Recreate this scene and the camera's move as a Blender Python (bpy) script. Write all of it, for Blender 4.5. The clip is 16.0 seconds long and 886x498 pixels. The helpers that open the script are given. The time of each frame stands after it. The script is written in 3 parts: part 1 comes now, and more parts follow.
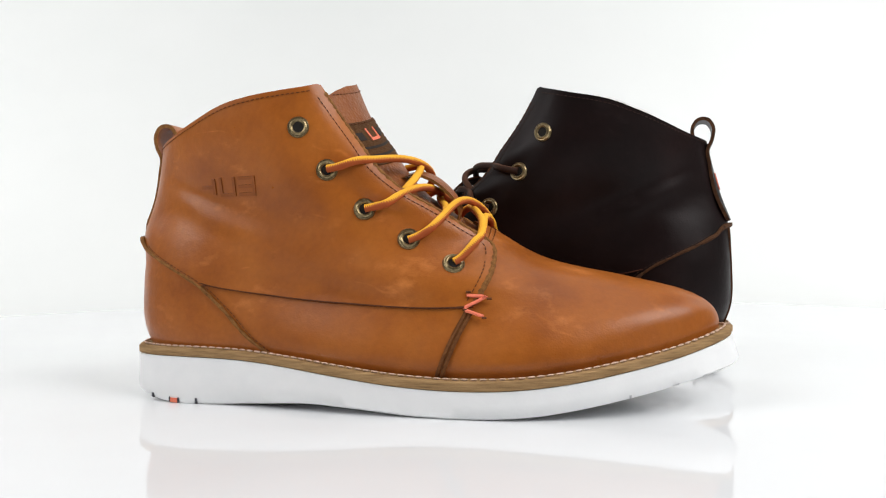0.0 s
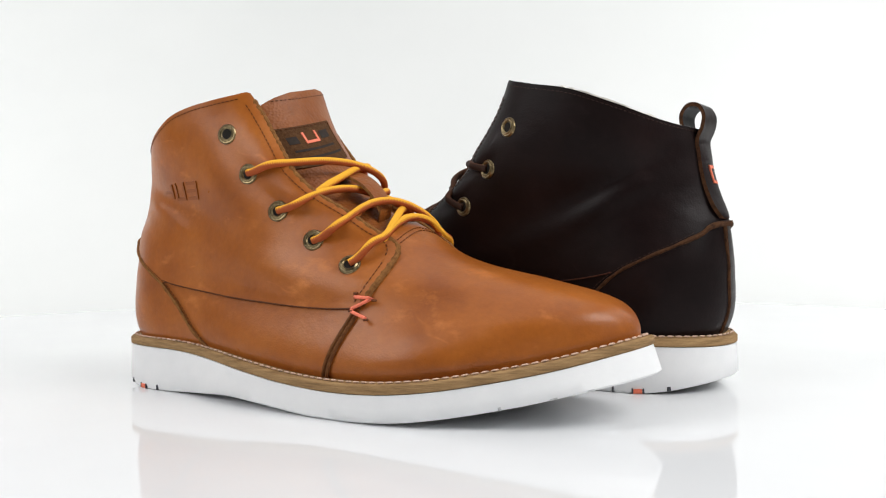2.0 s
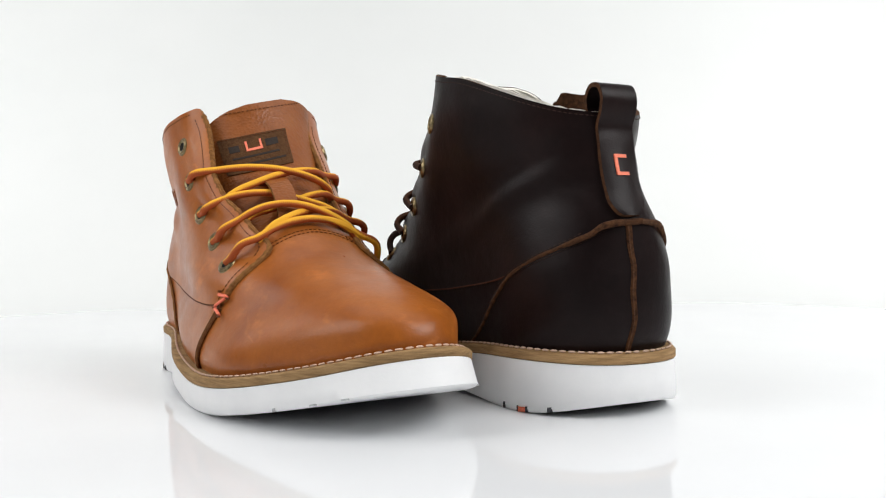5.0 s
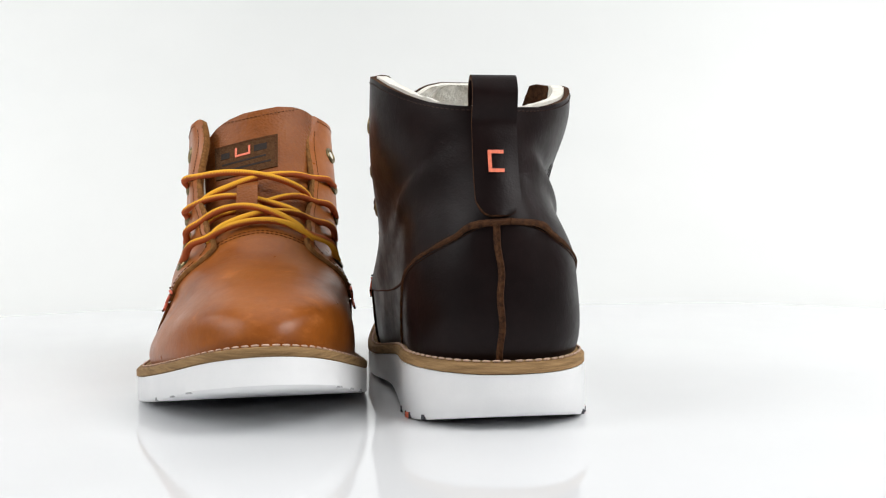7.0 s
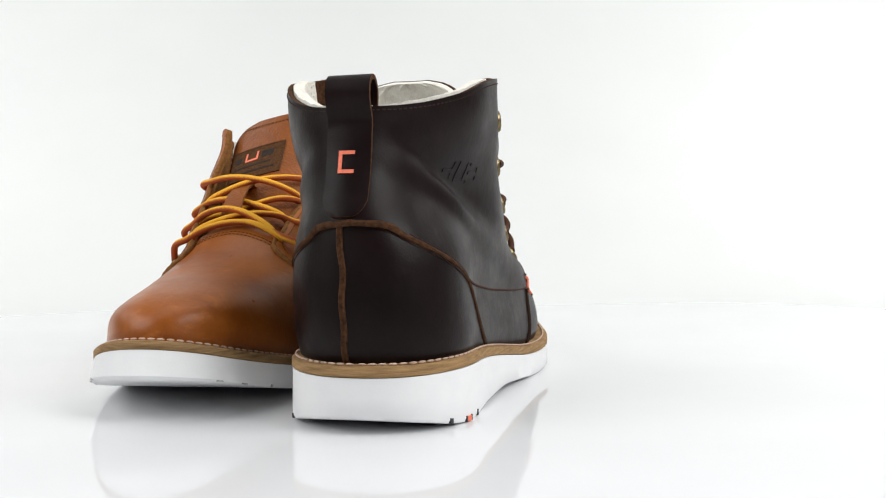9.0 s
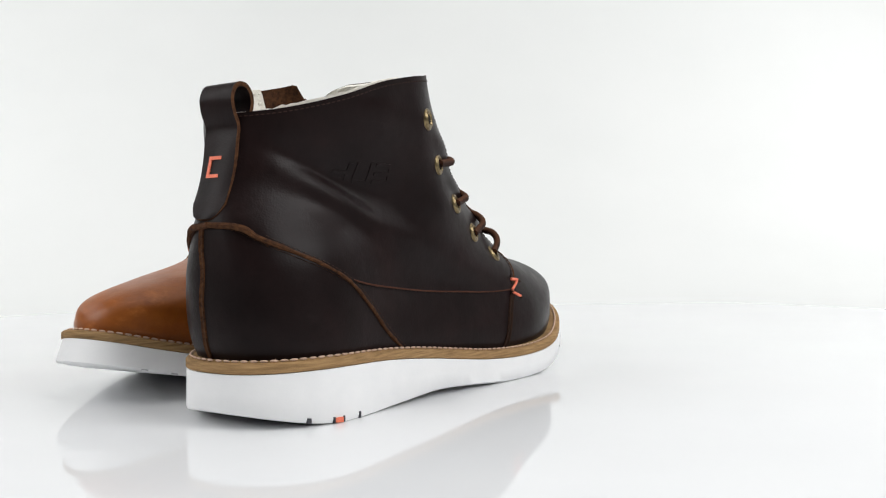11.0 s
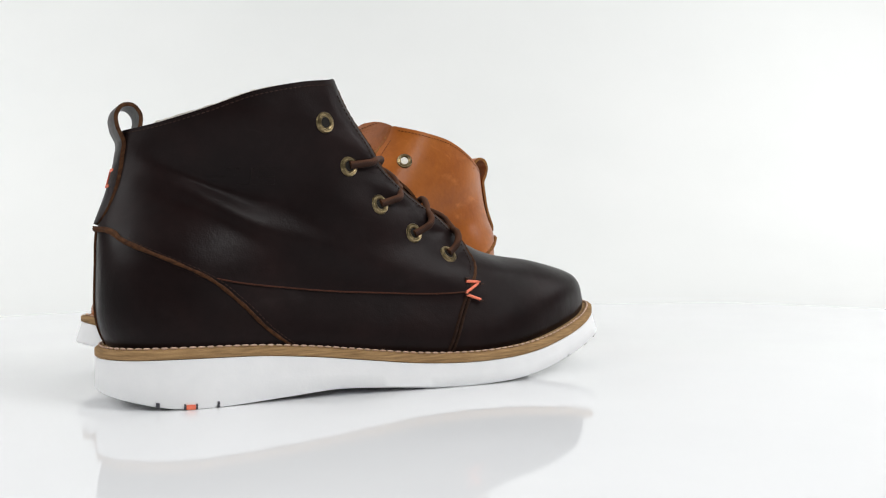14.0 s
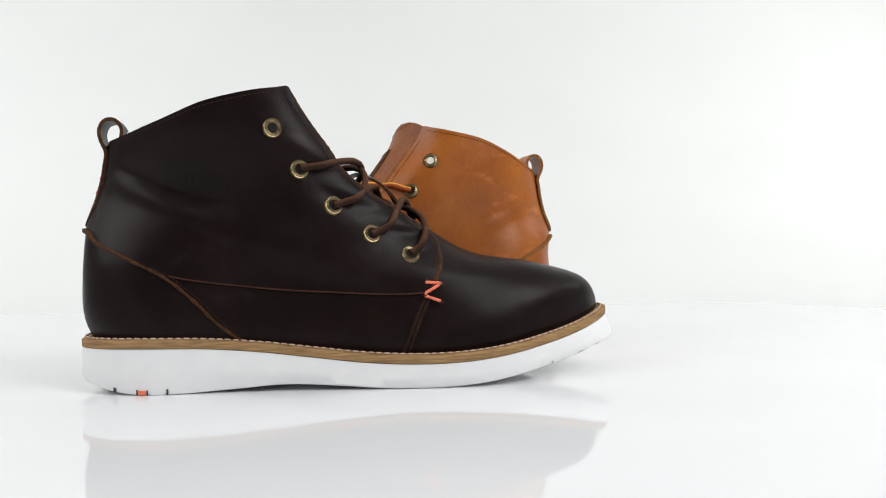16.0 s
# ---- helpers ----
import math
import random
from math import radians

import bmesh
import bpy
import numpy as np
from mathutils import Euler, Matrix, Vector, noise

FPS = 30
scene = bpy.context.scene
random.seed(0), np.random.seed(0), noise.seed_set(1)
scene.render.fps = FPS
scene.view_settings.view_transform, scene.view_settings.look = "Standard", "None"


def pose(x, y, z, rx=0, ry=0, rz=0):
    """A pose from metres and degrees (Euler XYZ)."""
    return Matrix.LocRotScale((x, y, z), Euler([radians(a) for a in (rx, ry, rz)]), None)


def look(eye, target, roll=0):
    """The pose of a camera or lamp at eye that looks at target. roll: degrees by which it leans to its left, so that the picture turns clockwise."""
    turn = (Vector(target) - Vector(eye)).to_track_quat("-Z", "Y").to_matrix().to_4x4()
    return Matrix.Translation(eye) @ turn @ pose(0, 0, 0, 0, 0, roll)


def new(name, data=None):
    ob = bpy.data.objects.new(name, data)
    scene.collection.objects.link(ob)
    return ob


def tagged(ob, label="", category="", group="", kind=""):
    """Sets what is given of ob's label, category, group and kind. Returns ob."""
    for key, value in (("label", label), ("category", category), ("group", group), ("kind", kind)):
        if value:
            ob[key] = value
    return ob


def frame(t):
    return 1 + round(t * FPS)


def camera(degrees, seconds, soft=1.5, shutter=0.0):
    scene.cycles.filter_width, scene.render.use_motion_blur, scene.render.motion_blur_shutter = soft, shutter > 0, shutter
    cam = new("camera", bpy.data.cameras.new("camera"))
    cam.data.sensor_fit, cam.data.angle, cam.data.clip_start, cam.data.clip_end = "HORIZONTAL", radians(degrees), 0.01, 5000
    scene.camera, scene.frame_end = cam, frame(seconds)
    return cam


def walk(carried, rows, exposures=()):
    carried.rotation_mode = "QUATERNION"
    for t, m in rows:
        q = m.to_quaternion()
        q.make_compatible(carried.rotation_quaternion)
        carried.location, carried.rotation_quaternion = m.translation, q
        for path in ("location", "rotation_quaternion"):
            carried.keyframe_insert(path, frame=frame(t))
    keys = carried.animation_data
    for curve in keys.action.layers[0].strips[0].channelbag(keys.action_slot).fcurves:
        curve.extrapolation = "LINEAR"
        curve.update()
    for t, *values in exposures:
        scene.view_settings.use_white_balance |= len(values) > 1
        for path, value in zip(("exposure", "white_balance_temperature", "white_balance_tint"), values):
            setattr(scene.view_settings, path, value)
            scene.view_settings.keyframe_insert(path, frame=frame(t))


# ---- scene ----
cam = camera(54.274, 16.0, 1.15)

S = 0.95            # metres per unit of the plan
ORBIT = 0.55        # camera to turntable axis, in plan units

# ---- camera: it stands still before the turntable ----
view = Matrix(((0.99937, 0.0111, -0.0339, 0), (-0.0340, 0.0091, -0.99938, 0), (-0.0108, 0.9999, 0.0095, 0), (0, 0, 0, 1)))
stand = Matrix.Translation((0, -ORBIT * S, 0.0803 * S)) @ view.to_quaternion().to_matrix().to_4x4()
walk(cam, [(0.0, stand), (16.0, stand)], [(0.0, -0.50), (9.2, -0.50), (11.3, -0.58), (16.0, -0.58)])


# ---- light: soft lamps round a white backdrop ----
world = bpy.data.worlds.new("world")
world.use_nodes = True
scene.world = world
world.node_tree.nodes["Background"].inputs[0].default_value = (1, 1, 1, 1)
world.node_tree.nodes["Background"].inputs[1].default_value = 0.3


def softbox(name, eye, target, sx, sy, power, colour=(1, 1, 1)):
    data = bpy.data.lights.new(name, "AREA")
    data.shape, data.size, data.size_y, data.energy, data.color = "RECTANGLE", sx, sy, power, colour
    ob = new(name, data)
    ob.matrix_world = look(eye, target)
    return ob


softbox("softbox_top", (0, 0.05, 1.4), (0, 0.05, 0), 1.4, 1.4, 10)
softbox("softbox_left", (-1.05, -0.50, 0.80), (0, 0.0, 0.1), 0.8, 0.8, 13)
softbox("softbox_right", (0.90, -0.66, 0.95), (0, 0.0, 0.1), 0.8, 0.7, 22)
# two added fill lamps, out of view, brighten the backdrop
softbox("backdrop_fill_left", (-1.25, 0.45, 0.9), (-0.55, 1.55, 0.5), 0.5, 0.8, 12)
softbox("backdrop_fill_right", (1.25, 0.45, 0.9), (0.55, 1.55, 0.5), 0.5, 0.8, 14)


# ---- materials ----
def nodes(name):
    m = bpy.data.materials.new(name)
    m.use_nodes = True
    t = m.node_tree
    b = t.nodes["Principled BSDF"]
    return m, t, b


def node(t, kind, **kw):
    n = t.nodes.new(kind)
    for k, v in kw.items():
        n.inputs[k].default_value = v
    return n


def noise_node(t, scale, detail=4, rough=0.55, vec=None):
    n = node(t, "ShaderNodeTexNoise", Scale=scale, Detail=detail, Roughness=rough)
    if vec is not None:
        t.links.new(vec, n.inputs["Vector"])
    return n


def ramp(t, fac, stops):
    n = t.nodes.new("ShaderNodeValToRGB")
    while len(n.color_ramp.elements) < len(stops):
        n.color_ramp.elements.new(0.5)
    for e, (p, c) in zip(n.color_ramp.elements, stops):
        e.position, e.color = p, (*c, 1)
    t.links.new(fac, n.inputs[0])
    return n


def coords(t):
    return t.nodes.new("ShaderNodeTexCoord").outputs["Object"]


def bump(t, b, height, strength, distance, below=None):
    n = node(t, "ShaderNodeBump", Strength=strength, Distance=distance)
    t.links.new(height, n.inputs["Height"])
    if below is not None:
        t.links.new(below.outputs[0], n.inputs["Normal"])
    t.links.new(n.outputs[0], b.inputs["Normal"])
    return n


def leather(name, dark, mid, light, rough, scuff, spec=0.5, wrinkle=0.3, pores=1100, pebble=0.0):
    m, t, b = nodes(name)
    c = coords(t)
    big = noise_node(t, 26, 5, 0.6, c)
    col = ramp(t, big.outputs["Fac"], ((0.28, dark), (0.5, mid), (0.78, light)))
    fine = noise_node(t, 420, 3, 0.6, c)
    mix = node(t, "ShaderNodeMixRGB", Fac=0.16)
    mix.blend_type = "OVERLAY"
    t.links.new(col.outputs[0], mix.inputs[1])
    t.links.new(fine.outputs["Fac"], mix.inputs[2])
    # pale scratches of the pull-up finish
    stretch = t.nodes.new("ShaderNodeMapping")
    stretch.inputs["Scale"].default_value = (1, 1, 1.8)
    stretch.inputs["Rotation"].default_value = (0.4, 0.9, 0.3)
    t.links.new(c, stretch.inputs["Vector"])
    scr = noise_node(t, 38, 6, 0.65, stretch.outputs[0])
    mask = ramp(t, scr.outputs["Fac"], ((0.60, (0, 0, 0)), (0.76, (scuff, scuff, scuff))))
    over = node(t, "ShaderNodeMixRGB")
    over.inputs[2].default_value = (*[min(1, v * 1.5 + 0.02) for v in light], 1)
    t.links.new(mask.outputs[0], over.inputs[0])
    t.links.new(mix.outputs[0], over.inputs[1])
    # hairline scratches, here and there
    hair = noise_node(t, 17, 2, 0.4, stretch.outputs[0])
    line = ramp(t, hair.outputs["Fac"], ((0.486, (0, 0, 0)), (0.494, (1, 1, 1)), (0.497, (1, 1, 1)), (0.505, (0, 0, 0))))
    where = ramp(t, noise_node(t, 55, 3, 0.6, c).outputs["Fac"], ((0.52, (0, 0, 0)), (0.66, (scuff * 0.55,) * 3)))
    both = node(t, "ShaderNodeMath")
    both.operation = "MULTIPLY"
    t.links.new(line.outputs[0], both.inputs[0])
    t.links.new(where.outputs[0], both.inputs[1])
    hairs = node(t, "ShaderNodeMixRGB")
    hairs.inputs[2].default_value = (*[min(1, v * 1.7 + 0.02) for v in light], 1)
    t.links.new(both.outputs[0], hairs.inputs[0])
    t.links.new(over.outputs[0], hairs.inputs[1])
    t.links.new(hairs.outputs[0], b.inputs["Base Color"])
    r = ramp(t, scr.outputs["Fac"], ((0.3, (rough - 0.06,) * 3), (0.75, (rough + 0.12,) * 3)))
    t.links.new(r.outputs[0], b.inputs["Roughness"])
    b.inputs["Specular IOR Level"].default_value = spec
    grain = node(t, "ShaderNodeTexVoronoi", Scale=pores)
    t.links.new(c, grain.inputs["Vector"])
    b1 = bump(t, b, grain.outputs["Distance"], 0.05 + 0.3 * wrinkle + pebble, 0.0004 + 0.001 * pebble)
    b2 = bump(t, b, noise_node(t, 150, 5, 0.62, c).outputs["Fac"], 0.12, 0.0015, b1)
    bump(t, b, noise_node(t, 34, 3, 0.5, c).outputs["Fac"], wrinkle, 0.0035, b2)
    return m


def suede(name, a, bcol, scale=500, pile=0.0008):
    m, t, b = nodes(name)
    c = coords(t)
    n = noise_node(t, scale, 5, 0.7, c)
    col = ramp(t, n.outputs["Fac"], ((0.3, a), (0.7, bcol)))
    t.links.new(col.outputs[0], b.inputs["Base Color"])
    b.inputs["Roughness"].default_value = 0.9
    b.inputs["Specular IOR Level"].default_value = 0.15
    bump(t, b, n.outputs["Fac"], 0.7, pile)
    return m


def layered(name, a, bcol):
    """Stacked leather: thin level layers with a worn edge."""
    m, t, b = nodes(name)
    c = coords(t)
    flat = t.nodes.new("ShaderNodeMapping")
    flat.inputs["Scale"].default_value = (1, 1, 14)
    t.links.new(c, flat.inputs["Vector"])
    n = noise_node(t, 75, 5, 0.65, flat.outputs[0])
    col = ramp(t, n.outputs["Fac"], ((0.3, a), (0.7, bcol)))
    t.links.new(col.outputs[0], b.inputs["Base Color"])
    b.inputs["Roughness"].default_value = 0.8
    b.inputs["Specular IOR Level"].default_value = 0.2
    bump(t, b, n.outputs["Fac"], 0.5, 0.0008)
    return m


def plain(name, colour, rough=0.6, metal=0.0, var=0.15, scale=300, spec=0.5, relief=0.0003):
    m, t, b = nodes(name)
    c = coords(t)
    n = noise_node(t, scale, 4, 0.6, c)
    col = ramp(t, n.outputs["Fac"], ((0.3, tuple(v * (1 - var) for v in colour)), (0.7, tuple(min(1, v * (1 + var)) for v in colour))))
    t.links.new(col.outputs[0], b.inputs["Base Color"])
    b.inputs["Roughness"].default_value = rough
    b.inputs["Metallic"].default_value = metal
    b.inputs["Specular IOR Level"].default_value = spec
    bump(t, b, n.outputs["Fac"], 0.25, relief)
    return m


def cord(name, top, under):
    """Braided round lace: two colours along its length, with the braid's ticks."""
    m, t, b = nodes(name)
    uv = t.nodes.new("ShaderNodeUVMap")
    uv.uv_map = "UVMap"
    sep = t.nodes.new("ShaderNodeSeparateXYZ")
    t.links.new(uv.outputs[0], sep.inputs[0])
    tick = node(t, "ShaderNodeMath")
    tick.operation = "MULTIPLY"
    tick.inputs[1].default_value = 6400
    t.links.new(sep.outputs[0], tick.inputs[0])
    sine = t.nodes.new("ShaderNodeMath")
    sine.operation = "SINE"
    t.links.new(tick.outputs[0], sine.inputs[0])
    edge = t.nodes.new("ShaderNodeMath")
    edge.operation = "MULTIPLY_ADD"
    edge.inputs[1].default_value = 0.042
    t.links.new(sine.outputs[0], edge.inputs[0])
    t.links.new(sep.outputs[1], edge.inputs[2])
    wrap = t.nodes.new("ShaderNodeMath")
    wrap.operation = "FRACT"
    t.links.new(edge.outputs[0], wrap.inputs[0])
    col = ramp(t, wrap.outputs[0], ((0.0, under), (0.03, under), (0.07, top), (0.46, top), (0.50, under)))
    t.links.new(col.outputs[0], b.inputs["Base Color"])
    b.inputs["Roughness"].default_value = 0.75
    b.inputs["Specular IOR Level"].default_value = 0.2
    bump(t, b, sine.outputs[0], 0.07, 0.0002)
    return m


def rubber_sole():
    m, t, b = nodes("white_rubber")
    c = coords(t)
    n = noise_node(t, 60, 5, 0.6, c)
    col = ramp(t, n.outputs["Fac"], ((0.3, (0.84, 0.845, 0.85)), (0.7, (0.89, 0.89, 0.89))))
    t.links.new(col.outputs[0], b.inputs["Base Color"])
    b.inputs["Roughness"].default_value = 0.5
    bump(t, b, noise_node(t, 700, 3, 0.6, c).outputs["Fac"], 0.12, 0.0004)
    return m


def acrylic():
    m, t, b = nodes("white_acrylic")
    c = coords(t)
    n = noise_node(t, 9, 5, 0.6, c)
    col = ramp(t, n.outputs["Fac"], ((0.3, (0.755, 0.765, 0.78)), (0.7, (0.78, 0.79, 0.80))))
    t.links.new(col.outputs[0], b.inputs["Base Color"])
    r = ramp(t, noise_node(t, 30, 4, 0.6, c).outputs["Fac"], ((0.3, (0.035,) * 3), (0.7, (0.07,) * 3)))
    t.links.new(r.outputs[0], b.inputs["Roughness"])
    b.inputs["Specular IOR Level"].default_value = 0.25
    return m


def fabric():
    m, t, b = nodes("white_matt_cloth")
    c = coords(t)
    n = noise_node(t, 3, 4, 0.5, c)
    col = ramp(t, n.outputs["Fac"], ((0.3, (0.755, 0.768, 0.758)), (0.7, (0.785, 0.795, 0.785))))
    t.links.new(col.outputs[0], b.inputs["Base Color"])
    b.inputs["Roughness"].default_value = 0.9
    b.inputs["Specular IOR Level"].default_value = 0.1
    bump(t, b, noise_node(t, 900, 2, 0.5, c).outputs["Fac"], 0.1, 0.0005)
    return m


SOLE = rubber_sole()
ACRYLIC = acrylic()
CLOTH = fabric()
BRASS = plain("aged_brass", (0.21, 0.160, 0.085), 0.36, 1.0, 0.45, 900)
# dark colour for the shade inside the uncut eyelets
HOLE_SHADE = plain("eyelet_hole_shade", (0.02, 0.018, 0.016), 0.9, 0, 0.2, 400, 0.1)
CORAL = plain("coral_thread", (0.85, 0.20, 0.11), 0.65, 0, 0.15, 900)
FLEECE = suede("cream_fleece", (0.78, 0.74, 0.655), (0.93, 0.91, 0.84), 190, 0.0026)
WELT = layered("tan_welt", (0.18, 0.103, 0.043), (0.41, 0.255, 0.118))
WELTTHREAD = plain("pale_pink_thread", (0.58, 0.40, 0.30), 0.75, 0, 0.25, 900)
# grey of the added enclosure, set by what the leather reflects
UNSEEN_GREY = plain("unseen_wall_grey", (0.17, 0.17, 0.172), 0.8, 0, 0.15, 4, 0.2)
TOETICK = plain("grey_sole_notch", (0.48, 0.48, 0.49), 0.8, 0, 0.2, 500, 0.2)
TICK = plain("dark_sole_notch", (0.07, 0.07, 0.08), 0.8, 0, 0.2, 500, 0.2)

TAN = dict(
    leather=leather("tan_leather", (0.238, 0.061, 0.0080), (0.334, 0.094, 0.0125), (0.415, 0.131, 0.022), 0.33, 0.6, 0.33, 0.12),
    # darker copy of the tan leather: the mark's relief shading put into colour
    mark=leather("tan_relief_shade", (0.185, 0.045, 0.006), (0.255, 0.067, 0.0090), (0.32, 0.095, 0.016), 0.40, 0.3, 0.3, 0.12),
    tongue=leather("tan_tumbled_leather", (0.165, 0.045, 0.0075), (0.245, 0.070, 0.0115), (0.31, 0.096, 0.018), 0.42, 0.4, 0.30, 0.22, 620, 0.3),
    edge=suede("tan_raw_edge", (0.12, 0.047, 0.014), (0.31, 0.14, 0.042), 420),
    thread=plain("brown_thread", (0.115, 0.038, 0.014), 0.8, 0, 0.2, 900, 0.2),
    line=plain("brown_seam_line", (0.10, 0.032, 0.012), 0.8, 0, 0.2, 900, 0.2),
    seam=suede("brown_seam_edge", (0.09, 0.032, 0.011), (0.19, 0.075, 0.024), 420),
    lace=cord("yellow_cord", (0.86, 0.43, 0.034), (0.38, 0.082, 0.022)),
    patch=suede("patch_suede", (0.06, 0.026, 0.010), (0.12, 0.055, 0.022), 500),
    ink=plain("patch_ink", (0.030, 0.023, 0.019), 0.8, 0, 0.2, 500, 0.2))
DARK = dict(
    leather=leather("dark_brown_leather", (0.0060, 0.0032, 0.0032), (0.0092, 0.0047, 0.0046), (0.0155, 0.0075, 0.0071), 0.37, 0.15, 0.118, 0.15),
    edge=suede("rust_raw_edge", (0.022, 0.009, 0.005), (0.100, 0.043, 0.018), 420),
    thread=plain("black_brown_thread", (0.035, 0.018, 0.013), 0.8, 0, 0.2, 900, 0.2),
    line=plain("red_brown_seam_line", (0.066, 0.023, 0.013), 0.8, 0, 0.3, 900, 0.2),
    seam=suede("dark_seam_edge", (0.012, 0.006, 0.004), (0.035, 0.016, 0.009), 420),
    lace=cord("dark_brown_cord", (0.075, 0.028, 0.012), (0.028, 0.011, 0.006)),
    patch=suede("dark_patch_suede", (0.03, 0.014, 0.008), (0.06, 0.03, 0.015), 500),
    ink=plain("dark_patch_ink", (0.02, 0.02, 0.024), 0.8, 0, 0.2, 500, 0.2))


# ---- meshes ----
def mesh_part(name, verts, faces, mats, parent, label="", slots=None, uvs=None, scale=(S, S, S), sharp=40):
    me = bpy.data.meshes.new(name)
    v = np.asarray(verts, float) * np.array(scale)
    me.from_pydata(v.tolist(), [], faces)
    for m in (mats if isinstance(mats, (list, tuple)) else [mats]):
        me.materials.append(m)
    me.polygons.foreach_set("use_smooth", [True] * len(me.polygons))
    if slots is not None:
        me.polygons.foreach_set("material_index", slots)
    if uvs is not None:
        layer = me.uv_layers.new(name="UVMap")
        idx = np.empty(len(me.loops), int)
        me.loops.foreach_get("vertex_index", idx)
        layer.data.foreach_set("uv", np.asarray(uvs, float)[idx].ravel())
    bm = bmesh.new()
    bm.from_mesh(me)
    if uvs is None:
        bmesh.ops.remove_doubles(bm, verts=bm.verts, dist=1e-6)
    bmesh.ops.recalc_face_normals(bm, faces=bm.faces)
    bm.to_mesh(me)
    bm.free()
    me.set_sharp_from_angle(angle=radians(sharp))
    ob = new(name, me)
    ob.parent = parent
    return tagged(ob, label)


def smooth_curve(xs, ys):
    """A smooth function through the knots (cubic, slopes from the neighbours)."""
    xs, ys = np.asarray(xs, float), np.asarray(ys, float)
    d = np.diff(ys) / np.diff(xs)
    m = np.empty_like(ys)
    m[0], m[-1] = d[0], d[-1]
    h = np.diff(xs)
    m[1:-1] = (d[:-1] * h[1:] + d[1:] * h[:-1]) / (h[1:] + h[:-1])

    def f(x):
        x = np.clip(np.asarray(x, float), xs[0], xs[-1])
        i = np.clip(np.searchsorted(xs, x) - 1, 0, len(xs) - 2)
        t = (x - xs[i]) / h[i]
        return (ys[i] * (1 + 2 * t) * (1 - t) ** 2 + m[i] * h[i] * t * (1 - t) ** 2
                + ys[i + 1] * t * t * (3 - 2 * t) + m[i + 1] * h[i] * t * t * (t - 1))
    return f


def step(x, a, b):
    t = np.clip((x - a) / (b - a), 0, 1)
    return t * t * (3 - 2 * t)


# the last: u from heel to toe, v to the boot's left, q above the welt
welt_top = smooth_curve((-0.01, 0.04, 0.07, 0.095, 0.125, 0.15, 0.178, 0.204, 0.23, 0.254, 0.278, 0.30, 0.318),
                        (0.0270, 0.0275, 0.0265, 0.0245, 0.0210, 0.0182, 0.0168, 0.0174, 0.0200, 0.0241, 0.0293, 0.0355, 0.0408))
sole_low = smooth_curve((-0.01, 0.005, 0.025, 0.05, 0.08, 0.108, 0.135, 0.165, 0.19, 0.217, 0.2415, 0.266, 0.29, 0.318),
                        (0.0085, 0.0045, 0.0008, 0.0003, 0.0018, 0.0036, 0.0024, 0.0003, 0.0003, 0.0020, 0.0056, 0.0105, 0.0165, 0.0230))
heel_line = smooth_curve((0, 0.008, 0.032, 0.0565, 0.080, 0.106, 0.15), (0.0015, -0.0020, -0.0038, -0.0012, 0.0066, 0.0115, 0.015))
front_line = smooth_curve((0, 0.0050, 0.0145, 0.0252, 0.0370, 0.0532, 0.0682, 0.0870, 0.1085, 0.121, 0.14, 0.16),
                          (0.3015, 0.3015, 0.2965, 0.2825, 0.2575, 0.2165, 0.1925, 0.161, 0.1385, 0.1265, 0.1165, 0.110))
low_right = smooth_curve((0, 0.03, 0.07, 0.10, 0.15, 0.19, 0.22, 0.25, 0.31), (0.0370, 0.0378, 0.0380, 0.0410, 0.0473, 0.0524, 0.0528, 0.0498, 0.0458))
low_left = smooth_curve((0, 0.03, 0.07, 0.10, 0.15, 0.19, 0.22, 0.25, 0.31), (0.0379, 0.0405, 0.0398, 0.0399, 0.0455, 0.0498, 0.0489, 0.0465, 0.0437))
high_half = smooth_curve((0, 0.03, 0.06, 0.10, 0.13, 0.16), (0.034, 0.0385, 0.0430, 0.0485, 0.0500, 0.0500))
toe_round = smooth_curve((0, 0.03, 0.055, 0.075, 0.10, 0.12, 0.14), (0.099, 0.104, 0.098, 0.080, 0.054, 0.040, 0.034))
heel_round = smooth_curve((0, 0.04, 0.06, 0.09, 0.13), (0.053, 0.055, 0.058, 0.060, 0.058))
flap_line = smooth_curve((0, 0.0182, 0.0327, 0.0518, 0.0604, 0.0695, 0.077, 0.0842, 0.0925, 0.105, 0.120, 0.132, 0.15),
                         (0.1725, 0.180, 0.187, 0.1947, 0.1925, 0.1777, 0.1645, 0.151, 0.140, 0.1293, 0.117, 0.109, 0.099))
heel_seam = smooth_curve((0, 0.0065, 0.0213, 0.034, 0.040, 0.045, 0.0505, 0.0560, 0.0578), (0.0865, 0.0750, 0.0577, 0.0400, 0.0270, 0.0160, 0.0065, 0.0010, -0.004))
collar_line = smooth_curve((0.005, 0.02, 0.044, 0.065, 0.08, 0.0945, 0.112), (0.1035, 0.1060, 0.1135, 0.1220, 0.1262, 0.1297, 0.1325))
low_seam = smooth_curve((0.03, 0.05, 0.09, 0.15, 0.195), (0.037, 0.0322, 0.0290, 0.0315, 0.0330))


def u_of(w, q):
    b, f = heel_line(q), front_line(q)
    return b + (f - b) * (1 - np.cos(np.pi * w)) / 2


def w_of(u, q):
    b, f = heel_line(q), front_line(q)
    return np.arccos(np.clip(1 - 2 * (u - b) / (f - b), -1, 1)) / np.pi


EYES = ((0.1014, 0.1358), (0.1158, 0.1148), (0.1340, 0.0955), (0.1552, 0.0807), (0.1768, 0.0685))
